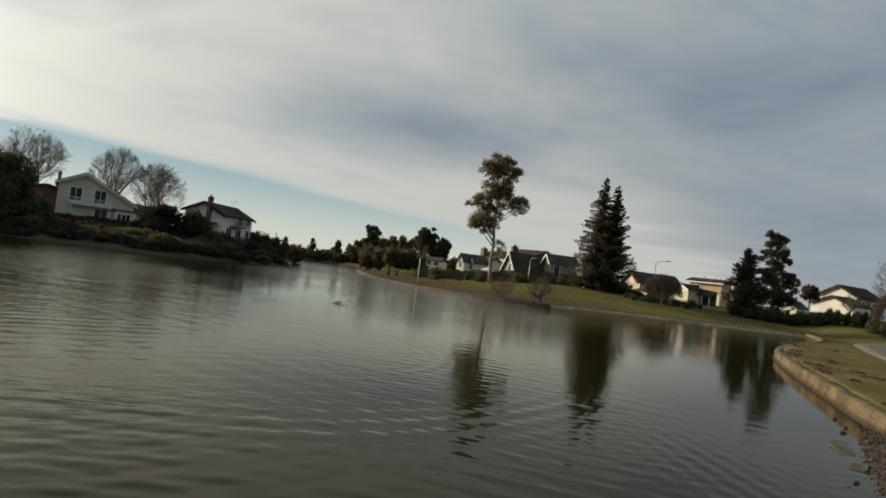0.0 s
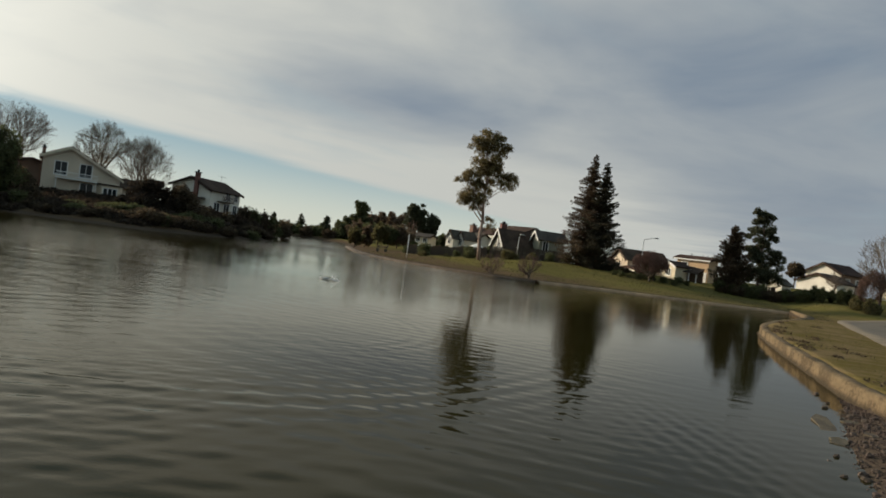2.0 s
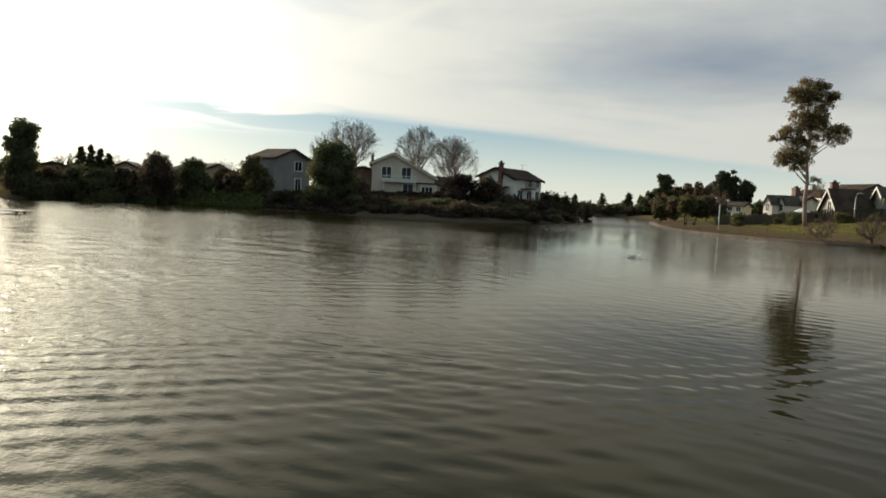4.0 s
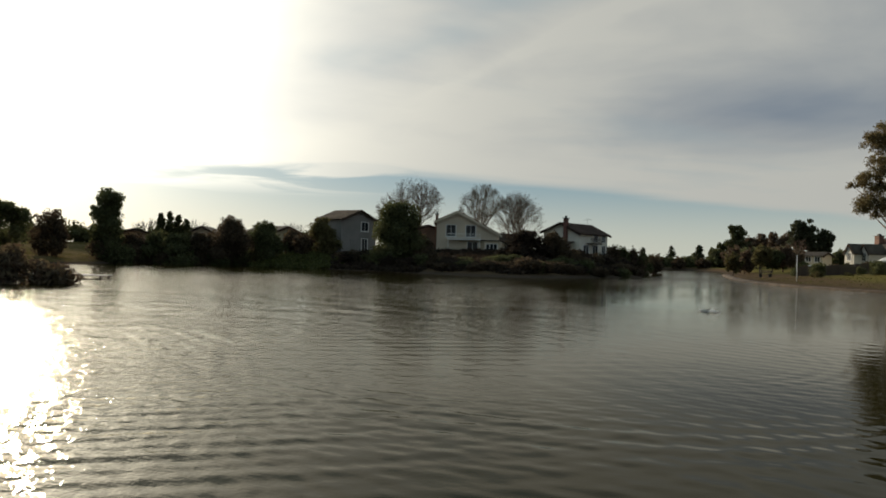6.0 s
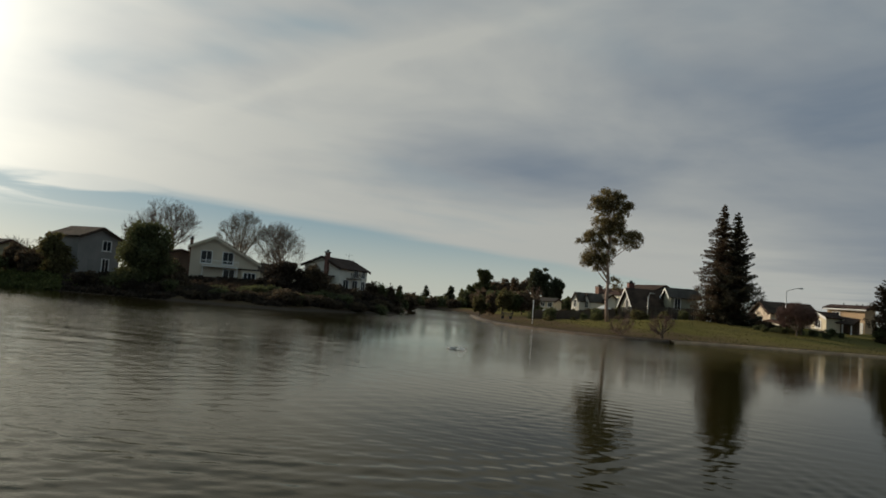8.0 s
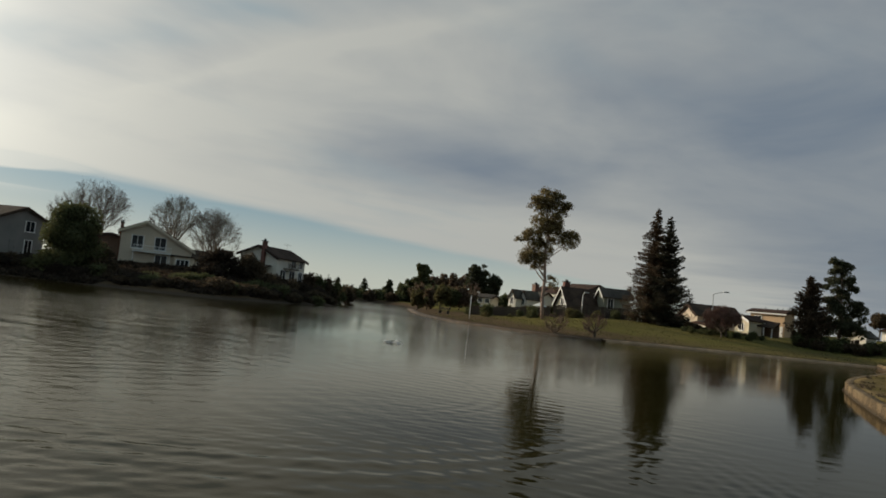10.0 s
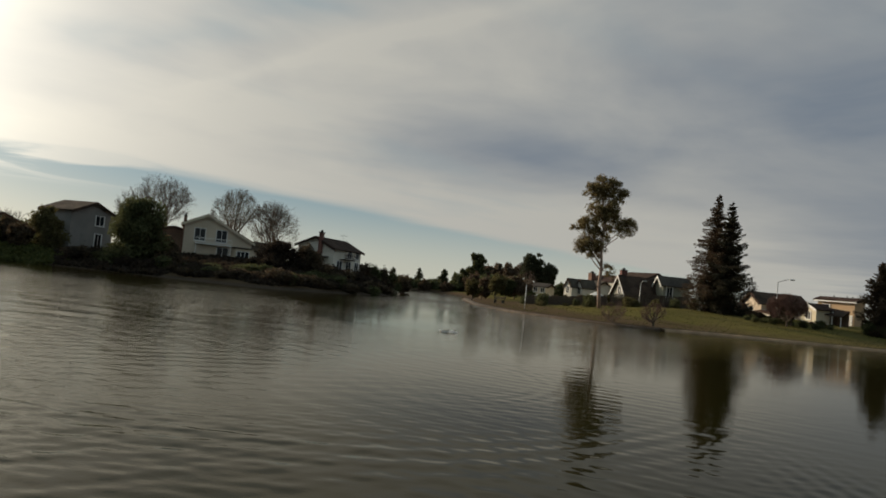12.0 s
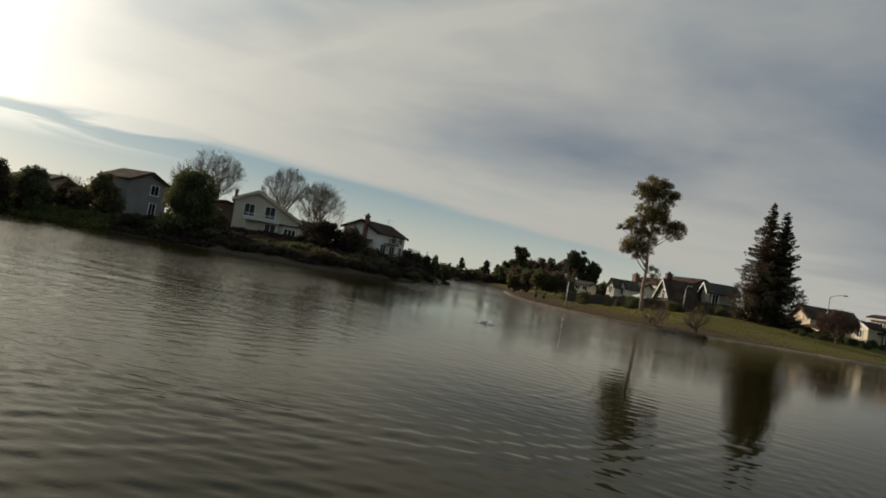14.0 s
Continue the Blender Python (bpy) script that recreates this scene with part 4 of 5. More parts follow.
# far trees past the end of the channel
for k, (az, d, top, r) in enumerate(((-14.05, 200, 6.5, 2.1), (-16.15, 200, 6.0, 1.7))):
    conifer("fir_tree", "distant dark pointed fir tree", az, d, top, r, "pine", 80 + k, whorls=22, per=40, leaf=0.2, ragged=0.5)
for k, (az, d, top, wd, mt) in enumerate(((-9.7, 206, 8.6, 6, "leaf"), (-11.1, 205, 6.0, 3.6, "leaf"), (-10.5, 206, 7.4, 4.6, "leaf"), (-8.6, 205, 9.2, 6, "russet"), (-7.7, 203, 10.1, 6, "russet"), (-6.8, 200, 10.6, 6, "russet"), (-6.1, 205, 10.2, 6, "russet"), (-12.0, 199, 6.5, 2.9, "pine"),
                                            (-13.2, 210, 3.1, 6, "leaf"), (-15.2, 212, 3.0, 6, "rust"), (-12.3, 212, 3.3, 6, "leaf"), (-17.0, 210, 3.2, 6, "leaf"), (-10.4, 196, 5.2, 6, "leaf"), (-9.2, 192, 6.2, 8, "russet"), (-8.0, 190, 6.4, 8, "leaf"),
                                            (-6.2, 170, 5.4, 6, "leaf"), (-5.2, 165, 5.0, 5, "russet"), (-2.6, 175, 5.2, 6, "leaf"), (-18.6, 205, 4.4, 9, "leaf"), (-20.2, 205, 4.6, 9, "leaf"))):
    broadleaf("distant_tree", "distant dark evergreen tree", "tree", az, d, top, wd, mt, 90 + k, 0.1, 1700, 0.34)
for k, (az, top, wd, base) in enumerate(((-5.2, 13.3, 4.7, 2.4), (-4.55, 13.5, 3.6, 3.0), (-3.65, 11.1, 4.5, 2.2))):
    broadleaf("pine_tree", "distant dark full-crowned pine", "tree", az, 195, top, wd, "pine", 110 + k, base, 5200, 0.24, clumps=24)
ux, uy = polar(-9.45, 196)
tree_from_blobs("umbrella_pine", "distant umbrella pine with a domed crown", "tree", ux, uy, [(-1.2, 0, 9.3, 1.3, 1.6, 1.1), (1.2, 0.2, 9.5, 1.3, 1.6, 1.1), (0, -0.3, 10.4, 1.7, 1.6, 0.9), (0.1, 0.3, 9.2, 1.9, 1.5, 1.2), (0.5, 0.3, 7.6, 1.8, 1.5, 1.1), (1.3, 0.0, 6.4, 2.0, 1.6, 1.2), (-0.9, 0.0, 6.6, 1.6, 1.6, 1.0)], "leaf", 4200, 0.2, seed=113, trunk=0.25, fork=0.4, frill=9, shell=0.3)
for k, (az, d, top, wd, mt, base) in enumerate(((-9.6, 128, 3.9, 3.0, "willow", 0.1), (-7.75, 125, 5.3, 3.8, "willow", 0.9), (-8.8, 132, 4.4, 3.6, "russet", 0.2), (-6.9, 129, 4.7, 3.4, "leaf", 0.4), (-6.2, 131, 5.2, 4.0, "russet", 0.3), (-5.4, 130, 4.0, 3.6, "russet", 0.2), (-4.9, 126, 2.6, 2.4, "leaf", 0.1))):
    broadleaf("willow_tree" if k < 2 else "round_tree", ("yellow-green weeping willow beside the water", "dark rounded tree beside the willows")[k > 1], "tree", az, d, top, wd, mt, 115 + k, base, 2400, 0.18, clumps=14)
bare_tree("bare_tree", "leafless reddish tree near the pines", -5.2, 150, 7.6, 5.0, 118, mat="redtwig", levels=4)

for k in range(17):
    broadleaf("evergreen_tree", "dark bushy tree behind the bank houses", "tree", -64 + 1.55 * k, 128 + 7 * (k % 3), 4.6 + 1.0 * ((k * 7) % 5) / 4, 6.5, "leaf", 140 + k, 0.1, 1200, 0.28)
for k in range(12):
    broadleaf("distant_tree", "low dark tree closing the channel end", "tree", -17.2 + 0.62 * k, 193 + 3 * (k % 3), 2.5 + 0.22 * ((k * 5) % 4), 4.5, "leaf" if k % 3 else "rust", 160 + k, 0.1, 700, 0.34)

# right bank small trees
bare_tree("small_tree", "small twiggy dark round-headed tree on the lawn", 15.7, 97, 5.6, 5.0, 121, mat="redtwig", levels=6, trunk=0.13, fork=0.2)
broadleaf("small_tree", "dense russet round-headed small tree on the lawn", "tree", 15.95, 98.5, 4.7, 3.6, "rust", 130, 1.1, 1500, 0.15)
broadleaf("small_tree", "round russet tree beside the hedge", "tree", 24.8, 118, 6.8, 3.4, "rust", 122, 1.5, 1300, 0.2)
bare_tree("bare_tree", "leafless young tree at the lawn edge", 30.3, 98, 11.5, 6.5, 123, levels=5, trunk=0.2)
bare_tree("small_tree", "dense red-brown twiggy small tree", 29.75, 97, 6.4, 3.2, 129, mat="redtwig", levels=6, trunk=0.12, fork=0.12)
bare_tree("bare_tree", "leafless young tree by the white house", 27.5, 112, 6.6, 3.0, 124, levels=4, trunk=0.12)
bare_tree("waterside_tree", "twiggy reddish leafless tree at the water's edge", 1.9, 71.5, 3.0, 2.8, 125, mat="redtwig", levels=4, trunk=0.06, fork=0.03)
bare_tree("waterside_tree", "twiggy reddish leafless tree at the water's edge", 5.25, 71.0, 2.9, 2.8, 126, mat="redtwig", levels=4, trunk=0.16, fork=0.2)
bare_tree("bare_tree", "small leafless tree by the street", 13.2, 122, 5.6, 4.5, 127, levels=4, trunk=0.12)
bare_tree("bare_tree", "small leafless tree by the street", 16.6, 124, 5.8, 4.5, 128, levels=4, trunk=0.12)


# ---- shrubs: a few shapes, used again
def shrub_kind(name, label, mat, seed, w, h, count=1600, leaf=0.105):
    rng = np.random.default_rng(seed)
    t = thing(name, label, "shrub")
    s = Shape()
    blobs = round_blobs(rng, h, w, 0.05, 9)
    for b in blobs[:7]:
        limb(s, (0, 0, -0.1), b[:3], 0.05, 0.015, rng, 3, 0.08, 4)
    part("stems", s, "bark", t)
    c = new("foliage", leaves_mesh("foliage", mat, crown_cloud(rng, blobs, count, 0.4), leaf, rng))
    c.parent = t
    return t


SHRUBS = [shrub_kind("shrub", "dark dense evergreen shrub on the bank", "leaf", 201, 3.4, 2.0), shrub_kind("shrub", "dark brown-green shrub on the bank", "rust", 202, 3.0, 1.7),
          shrub_kind("shrub", "low olive shrub on the bank", "willow", 203, 2.6, 1.3), shrub_kind("shrub", "round clipped dark shrub", "leaf", 204, 2.4, 2.1),
          shrub_kind("shrub", "tangled brown shrub on the bank, darkened in colour for shade", "shadeleaf", 205, 3.2, 1.9)]
used = set()


def shrub(k, az, d, size=1.0, tall=1.0, group="shrubs along the bank"):
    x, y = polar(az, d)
    m = pose(x, y, gz(x, y) - 0.05, 0, 0, (az * 77 + d * 31) % 360)
    if k not in used:
        used.add(k)
        ob = SHRUBS[k]
        ob.matrix_world = m
        ob["group"] = group
    else:
        ob = copy_thing(SHRUBS[k], m)
        ob["group"] = group
    ob.scale = (size, size, size * tall)
    return ob


rs = random.Random(9)
SHORE_AZ, SHORE_D = [-47, -44, -41, -35, -29, -24.5, -20.6, -17.6, -15.3], [104, 98, 94, 84, 76, 75, 81, 88, 96]
for i in range(78):
    az = -39.5 + 22.9 * i / 77 + rs.uniform(-0.3, 0.3)
    d = float(np.interp(az, SHORE_AZ, SHORE_D)) + rs.choice((4.2, 5.5, 8.5, 11.5)) + rs.uniform(-0.6, 2.0)
    shrub(rs.choice((0, 1, 1, 1, 4, 4)), az, d, rs.uniform(0.7, 1.15), rs.uniform(0.7, 1.15) * (0.5 if -33 < az < -26 else 0.8 if az < -20 else 0.65))
for az, d, s, ta in ((-23.6, 93, 1.2, 1.2), (-22.0, 95, 1.3, 1.1), (-20.9, 97, 1.2, 1.0), (-19.7, 99, 1.25, 0.9), (-18.6, 100, 1.2, 0.9), (-17.6, 101, 1.1, 0.9), (-25.8, 90, 1.2, 1.1), (-26.8, 92, 1.2, 0.8), (-33.4, 91, 1.3, 1.0)):
    shrub(1 if s > 1.2 else 4, az, d, s, ta)
for i in range(14):
    az = -58 + 10.5 * i / 13
    shrub(rs.choice((0, 1)), az, 104 + rs.uniform(-1, 4), rs.uniform(1.0, 1.4), rs.uniform(0.8, 1.2))
for i in range(9):
    shrub(rs.choice((0, 0, 1)), -61.5 - 2.2 * i, 46 + rs.uniform(0, 4), rs.uniform(1.0, 1.5), rs.uniform(0.9, 1.2))
for az, d, s in ((25.75, 100, 0.62), (26.25, 101, 0.72), (26.75, 100, 0.7), (27.3, 101, 0.6), (27.85, 100, 0.72), (28.35, 101, 0.7)):
    shrub(3, az, d, s, 1.2, "clipped shrubs below the white house")
shrub(2, 29.0, 96, 0.75, 1.5, "clipped shrubs below the white house")
shrub(2, 29.9, 94, 0.8, 1.5, "clipped shrubs below the white house")
for i in range(13):
    shrub((0, 1, 3)[i % 3], -5.4 + 0.62 * i, 115 + 2 * (i % 2), 0.62 + 0.12 * ((i * 5) % 3), 0.95 + 0.15 * ((i * 3) % 3), "shrubs along the fence")
for i in range(17):
    shrub(rs.choice((0, 1, 3)), 20.3 + 5.2 * i / 16, 101 + rs.uniform(-1, 1.5), rs.uniform(0.7, 0.9), 0.9, "hedge under the pines")
for i in range(8):
    shrub(rs.choice((0, 3)), 12.4 + 5.0 * i / 7, 98 + rs.uniform(-1, 2), rs.uniform(0.35, 0.5), 0.8, "low shrubs on the lawn")
for i in range(15):
    shrub((0, 1, 3, 1)[i % 4], 12.2 + 0.42 * i + rs.uniform(-0.35, 0.35), 104 + rs.uniform(-4, 4), rs.uniform(0.25, 0.62), rs.uniform(0.6, 1.1), "low shrubs on the lawn")
for i in range(14):
    shrub(rs.choice((0, 1, 2, 3)), -4.5 + 12.5 * i / 13 + rs.uniform(-0.5, 0.5), 106 + rs.uniform(-3, 2), rs.uniform(0.35, 0.9), rs.uniform(0.6, 1.2), "shrubs along the fence")

# undergrowth and leaf litter on the left bank, with its shade put into the leaf colour
rng = np.random.default_rng(78)
A_ = rng.uniform(-40.5, -14.9, 42000)
D_ = np.interp(A_, SHORE_AZ, SHORE_D) + rng.uniform(0.5, 26, len(A_))
X_, Y_ = D_ * np.sin(np.radians(A_)), D_ * np.cos(np.radians(A_))
inland = shore_distance(X_, Y_) > (2.6 + 0.7 * np.sin(X_ * 0.7) * np.sin(Y_ * 0.5 + 1.0)) * np.where(X_ < -46, 0.25, 1.0)
X_, Y_ = X_[inland], Y_[inland]
Z_ = ground_height(X_, Y_) + rng.uniform(0, 0.6, len(X_)) * (0.6 + 0.4 * np.sin(X_ * 1.1) * np.sin(Y_ * 1.5)) + 0.03
tagged(new("undergrowth", leaves_mesh("undergrowth", "shadeleaf", np.stack([X_, Y_, Z_], 1), 0.22, rng)), "brown undergrowth covering the bank, darkened in colour for shade", "undergrowth", kind="stuff")

# bright green groundcover on the left bank
rng = np.random.default_rng(77)
A_, D_ = rng.uniform(-47.0, -39.5, 15000), rng.uniform(94, 106, 15000)
X_, Y_ = D_ * np.sin(np.radians(A_)), D_ * np.cos(np.radians(A_))
sd_ = shore_distance(X_, Y_)
keep = (sd_ > 0.3) & (sd_ < 9)
X_, Y_ = X_[keep], Y_[keep]
Z_ = ground_height(X_, Y_) + rng.uniform(0, 0.5, len(X_)) * (0.5 + 0.5 * np.sin(X_ * 1.3) * np.sin(Y_ * 1.7)) + 0.05
tagged(new("groundcover", leaves_mesh("groundcover", "ivy", np.stack([X_, Y_, Z_], 1), 0.17, rng)), "bright green leafy groundcover on the bank", "groundcover", kind="stuff")

# grass: blades on the near lawn, coarser tufts on the lawn across the water
rng = np.random.default_rng(80)


def grass(name, label, X_, Y_, size):
    keep = (shore_distance(X_, Y_) > 0.9) & (np.sin(X_ * 0.9 + 2 * np.sin(Y_ * 0.37)) * np.sin(Y_ * 0.6 + np.sin(X_ * 0.5)) > -0.45)
    X_, Y_ = X_[keep], Y_[keep]
    Z_ = ground_height(X_, Y_) + size * 0.35
    ob = new(name, leaves_mesh(name, "grassblade", np.stack([X_, Y_, Z_], 1), size, rng, aspect=1.2))
    tagged(ob, label, "grass", kind="stuff")


Y1 = rng.uniform(9, 76, 12000)
X1 = np.interp(Y1, KERB_Y + [53, 65.5, 79], KERB_X + [24.5, 31.5, 36]) + rng.uniform(0.5, 24, len(Y1)) ** 1.0
off_path = np.abs(X1 - np.interp(Y1, line[:, 1], line[:, 0])) > 2.7
grass("grass", "short patchy lawn grass, green and straw-coloured", X1[off_path], Y1[off_path], 0.026)
A2, D2 = rng.uniform(-9, 27, 12000), rng.uniform(70, 106, 12000)
grass("grass", "mown park lawn grass across the water", D2 * np.sin(np.radians(A2)), D2 * np.cos(np.radians(A2)), 0.06)
for k in range(5):
    broadleaf("shrub_tree", "low dark rounded tree near the point", "tree", -18.4 + 0.75 * k, 104 + 2 * k, 4.3 - 0.3 * k, 3.4, "leaf" if k % 2 else "rust", 180 + k, 0.0, 900, 0.18)

# weeds and leaf litter caught behind the near kerb
rng = np.random.default_rng(83)
cy = rng.uniform(15, 46, 20)
cx = np.interp(cy, KERB_Y, KERB_X) + 0.5 + rng.exponential(0.9, 20)
cs = rng.uniform(0.06, 0.24, 20)
lx = np.repeat(cx, 26) + rng.normal(size=20 * 26) * np.repeat(cs, 26)
ly = np.repeat(cy, 26) + rng.normal(size=20 * 26) * np.repeat(cs, 26) * 1.3
lz = ground_height(lx, ly) + rng.uniform(0.01, 0.06, 20 * 26)
tagged(new("leaf_litter", leaves_mesh("leaf_litter", "rust", np.stack([lx, ly, lz], 1), 0.045, rng)), "dark weeds and dead leaves behind the kerb", "leaf litter", kind="stuff")


# ---- houses
def gable_house(name, label, x, y, base, turn, length, depth, eave, ridge, wall, roof, off=0.0, over=0.45, low_eave=None, windows=(), doors=(), chimney=None, barge="shingle"):
    """A house whose ridge runs along its own x. eave, ridge: heights over base. off: the ridge's shift towards the back.
    windows: (face, along, sill, width, height) with face s, n, w or e; south faces the water before turning."""
    t = thing(name, label, "house", at=(x, y, base), turn=turn)
    L, D = length / 2, depth / 2
    e2 = low_eave if low_eave is not None else eave
    prof = [(-D, -0.8), (D, -0.8), (D, e2), (off, ridge), (-D, eave)]
    part("wall", Shape().prism([Vector((-L, a, z)) for a, z in prof], (-L, 0, 0), (L, 0, 0)), wall, t)
    r = Shape()
    th = 0.16
    for (ya, za), (yb, zb) in (((-D, eave), (off, ridge)), ((D, e2), (off, ridge))):
        d = Vector((0, yb - ya, zb - za)).normalized()
        a = Vector((0, ya, za)) - d * over
        b = Vector((0, yb, zb))
        up = Vector((0, -d.z, d.y)) if d.y > 0 else Vector((0, d.z, -d.y))
        sect = [a + up * 0.02, b + up * 0.02, b + up * (th + 0.02), a + up * (th + 0.02)]
        r.prism([p + Vector((-L - over, 0, 0)) for p in sect], (-L - over, 0, 0), (L + over, 0, 0))
    part("roof", r, roof, t)
    for sx in (-1, 1):
        for (ya, za), (yb, zb) in (((-D, eave), (off, ridge)), ((D, e2), (off, ridge))):
            d = Vector((0, yb - ya, zb - za)).normalized()
            a, b = Vector((0, ya, za)) - d * over, Vector((0, yb, zb))
            xo = sx * (L + over)
            up = Vector((0, 0, 0.2))
            sect = [a - up, b - up, b + up * 0.6, a + up * 0.6]
            part("bargeboard", Shape().prism([p + Vector((xo, 0, 0)) for p in sect], (0, 0, 0), (sx * 0.05, 0, 0)), barge, t, "white painted bargeboard" if barge == "trim" else "")
    for face, along, sill, ww, hh in windows:
        turnf = {"s": 0, "e": 90, "n": 180, "w": 270}[face]
        out = D if face in "sn" else L
        win = thing("window", "", "", at=(0, 0, 0))
        win.parent = t
        win.matrix_local = pose(0, 0, 0, 0, 0, turnf) @ pose(along, -out, sill)
        f = Shape()
        for dx in (-1, 1):
            f.box(dx * (ww / 2 + 0.04), -0.035, -0.08, 0.12, 0.09, hh + 0.16)
        for dz in (-0.08, hh):
            f.box(0, -0.035, dz, ww + 0.04, 0.085, 0.08)
        f.box(0, -0.025, 0, 0.06, 0.06, hh)
        fr = part("frame", f, "trim", win, "white window frame")
        part("sill", Shape().box(0, -0.06, -0.13, ww + 0.3, 0.14, 0.05), "trim", win)
        part("pane", Shape().box(-ww / 4, -0.008, 0, ww / 2 - 0.06, 0.03, hh), "glass", win, "dark glass pane")
        part("pane", Shape().box(ww / 4, -0.008, 0, ww / 2 - 0.06, 0.03, hh), "glass", win, "dark glass pane")
    for face, along, ww, hh, mt in doors:
        turnf = {"s": 0, "e": 90, "n": 180, "w": 270}[face]
        out = D if face in "sn" else L
        m = pose(0, 0, 0, 0, 0, turnf)
        d = part("door", Shape().box(0, -0.02, 0, ww, 0.08, hh), mt, t)
        d.matrix_local = m @ pose(along, -out, 0)
        h = part("handle", Shape().box(ww * 0.4, -0.09, hh * 0.48, 0.05, 0.06, 0.12), "darkmetal", d)
    if chimney:
        cx, cy, w_, top, mt = chimney
        c = part("chimney", Shape().box(cx, cy, -0.5, w_, w_ * 0.8, top + 0.5), mt, t, "brick chimney stack")
        part("chimney_cap", Shape().box(cx, cy, top, w_ + 0.2, w_ * 0.8 + 0.2, 0.12).box(cx, cy, top + 0.12, w_ * 0.4, w_ * 0.4, 0.3), "darkmetal", c)
    return t


# left bank
gable_house("house", "blue-grey two-storey house with brown shingle roof", -69.3, 84.8, 2.3, -5, 4.8, 7.6, 4.9, 6.3, "bluegrey", "shingle",
            windows=(("e", 1.2, 3.3, 1.5, 1.3), ("e", 1.2, 0.2, 1.2, 1.9), ("s", -0.2, 1.3, 0.9, 1.0)), doors=(("e", -1.4, 0.9, 2.0, "bluegrey"),))
h1x, h1y = polar(-30.0, 108.5)
h1 = gable_house("house", "cream two-storey gabled house with balcony facing the lake", h1x, h1y, 2.3, -58, 9.0, 9.2, 4.95, 6.35, "cream", "shingle", off=-1.6, low_eave=3.15,
                 windows=(("e", -2.5, 2.75, 1.4, 1.65), ("e", 0.4, 2.75, 1.4, 1.65), ("e", 0.7, 0.1, 1.5, 1.9)), chimney=(3.5, -4.6, 0.5, 5.9, "brick"), barge="cream")
b = part("balcony", Shape().box(4.95, -0.6, 2.25, 0.95, 4.9, 0.16), "trim", h1, "white painted balcony")
rail = Shape().box(5.38, -0.6, 3.1, 0.06, 4.9, 0.07).box(5.38, -0.6, 2.55, 0.05, 4.9, 0.05)
for k in range(25):
    rail.box(5.38, -3.0 + 0.2 * k, 2.41, 0.035, 0.035, 0.7)
part("railing", rail, "trim", b)
for yy in (-2.9, 1.7):
    part("post", Shape().box(5.3, yy, -0.5, 0.12, 0.12, 2.75), "trim", b)
bay = part("bay_window", Shape().prism([(4.5, 1.9, -0.5), (5.4, 2.4, -0.5), (5.4, 4.5, -0.5), (4.5, 5.0, -0.5)], (0, 0, -0.5), (0, 0, 2.15)), "cream", h1, "cream bay with dark panes")
part("bay_roof", Shape().prism([(4.45, 1.7, 2.15), (5.6, 2.3, 2.15), (5.6, 4.6, 2.15), (4.45, 5.15, 2.15)], (0, 0, 0), (0, 0, 0.16)), "shingle", bay)
part("frame", Shape().box(5.42, 3.45, 0.7, 0.07, 1.8, 1.1), "trim", bay, "white window frame")
for k in range(3):
    part("pane", Shape().box(5.46, 2.9 + 0.55 * k, 0.78, 0.03, 0.46, 0.94), "glass", bay, "dark glass pane")
h2x, h2y = polar(-21.3, 113.6)
h2 = gable_house("house", "white two-storey house with brick chimney and dark roof", h2x, h2y, 2.3, 80, 8.6, 6.4, 3.75, 5.3, "white", "shingle", low_eave=4.0,
                 windows=(("s", 0.6, 2.6, 1.2, 1.1), ("s", 3.0, 2.6, 1.0, 1.1), ("s", 0.4, 0.3, 1.6, 1.7), ("s", 3.0, 0.3, 1.2, 1.7), ("s", -2.4, 0.3, 1.6, 1.7), ("w", -1.6, 0.3, 1.4, 1.5)), chimney=(-4.5, -0.9, 0.65, 6.0, "brick"))
b = part("balcony", Shape().box(-0.6, -3.6, 2.2, 3.4, 0.9, 0.14), "fence", h2, "dark wooden balcony")
rail = Shape().box(-0.6, -4.0, 3.05, 3.4, 0.06, 0.07)
for k in range(15):
    rail.box(-2.2 + 0.23 * k, -4.0, 2.34, 0.04, 0.04, 0.72)
part("railing", rail, "fence", b)
part("porch_roof", Shape().prism([(-4.4, 2.0, 2.4), (-6.2, 2.0, 2.0), (-6.2, -2.4, 2.0), (-4.4, -2.4, 2.4)], (0, 0, 0), (0, 0, 0.15)), "shingle", h2)
for yy in (-2.2, 1.8):
    part("porch_post", Shape().box(-6.05, yy, -0.6, 0.14, 0.14, 2.6), "trim", h2)
part("aerial", Shape().tube((3.9, 0.2, 5.2), (3.9, 0.2, 6.5), 0.025, 0.02, 5).tube((3.9, -0.5, 6.3), (3.9, 0.9, 6.3), 0.015, 0.015, 4).tube((3.6, -0.4, 6.3), (4.2, -0.4, 6.3), 0.012, 0.012, 4).tube((3.55, 0.0, 6.3), (4.25, 0.0, 6.3), 0.012, 0.012, 4).tube((3.5, 0.5, 6.3), (4.3, 0.5, 6.3), 0.012, 0.012, 4), "darkmetal", h2, "thin metal television aerial")
gx_, gy_ = polar(-19.5, 128)
gable_house("house", "low cream house beyond the white house", gx_, gy_, 1.7, 35, 5.0, 4.5, 1.6, 2.6, "cream", "shingle", over=0.3, windows=(("s", 0, 0.5, 1.0, 0.9),))
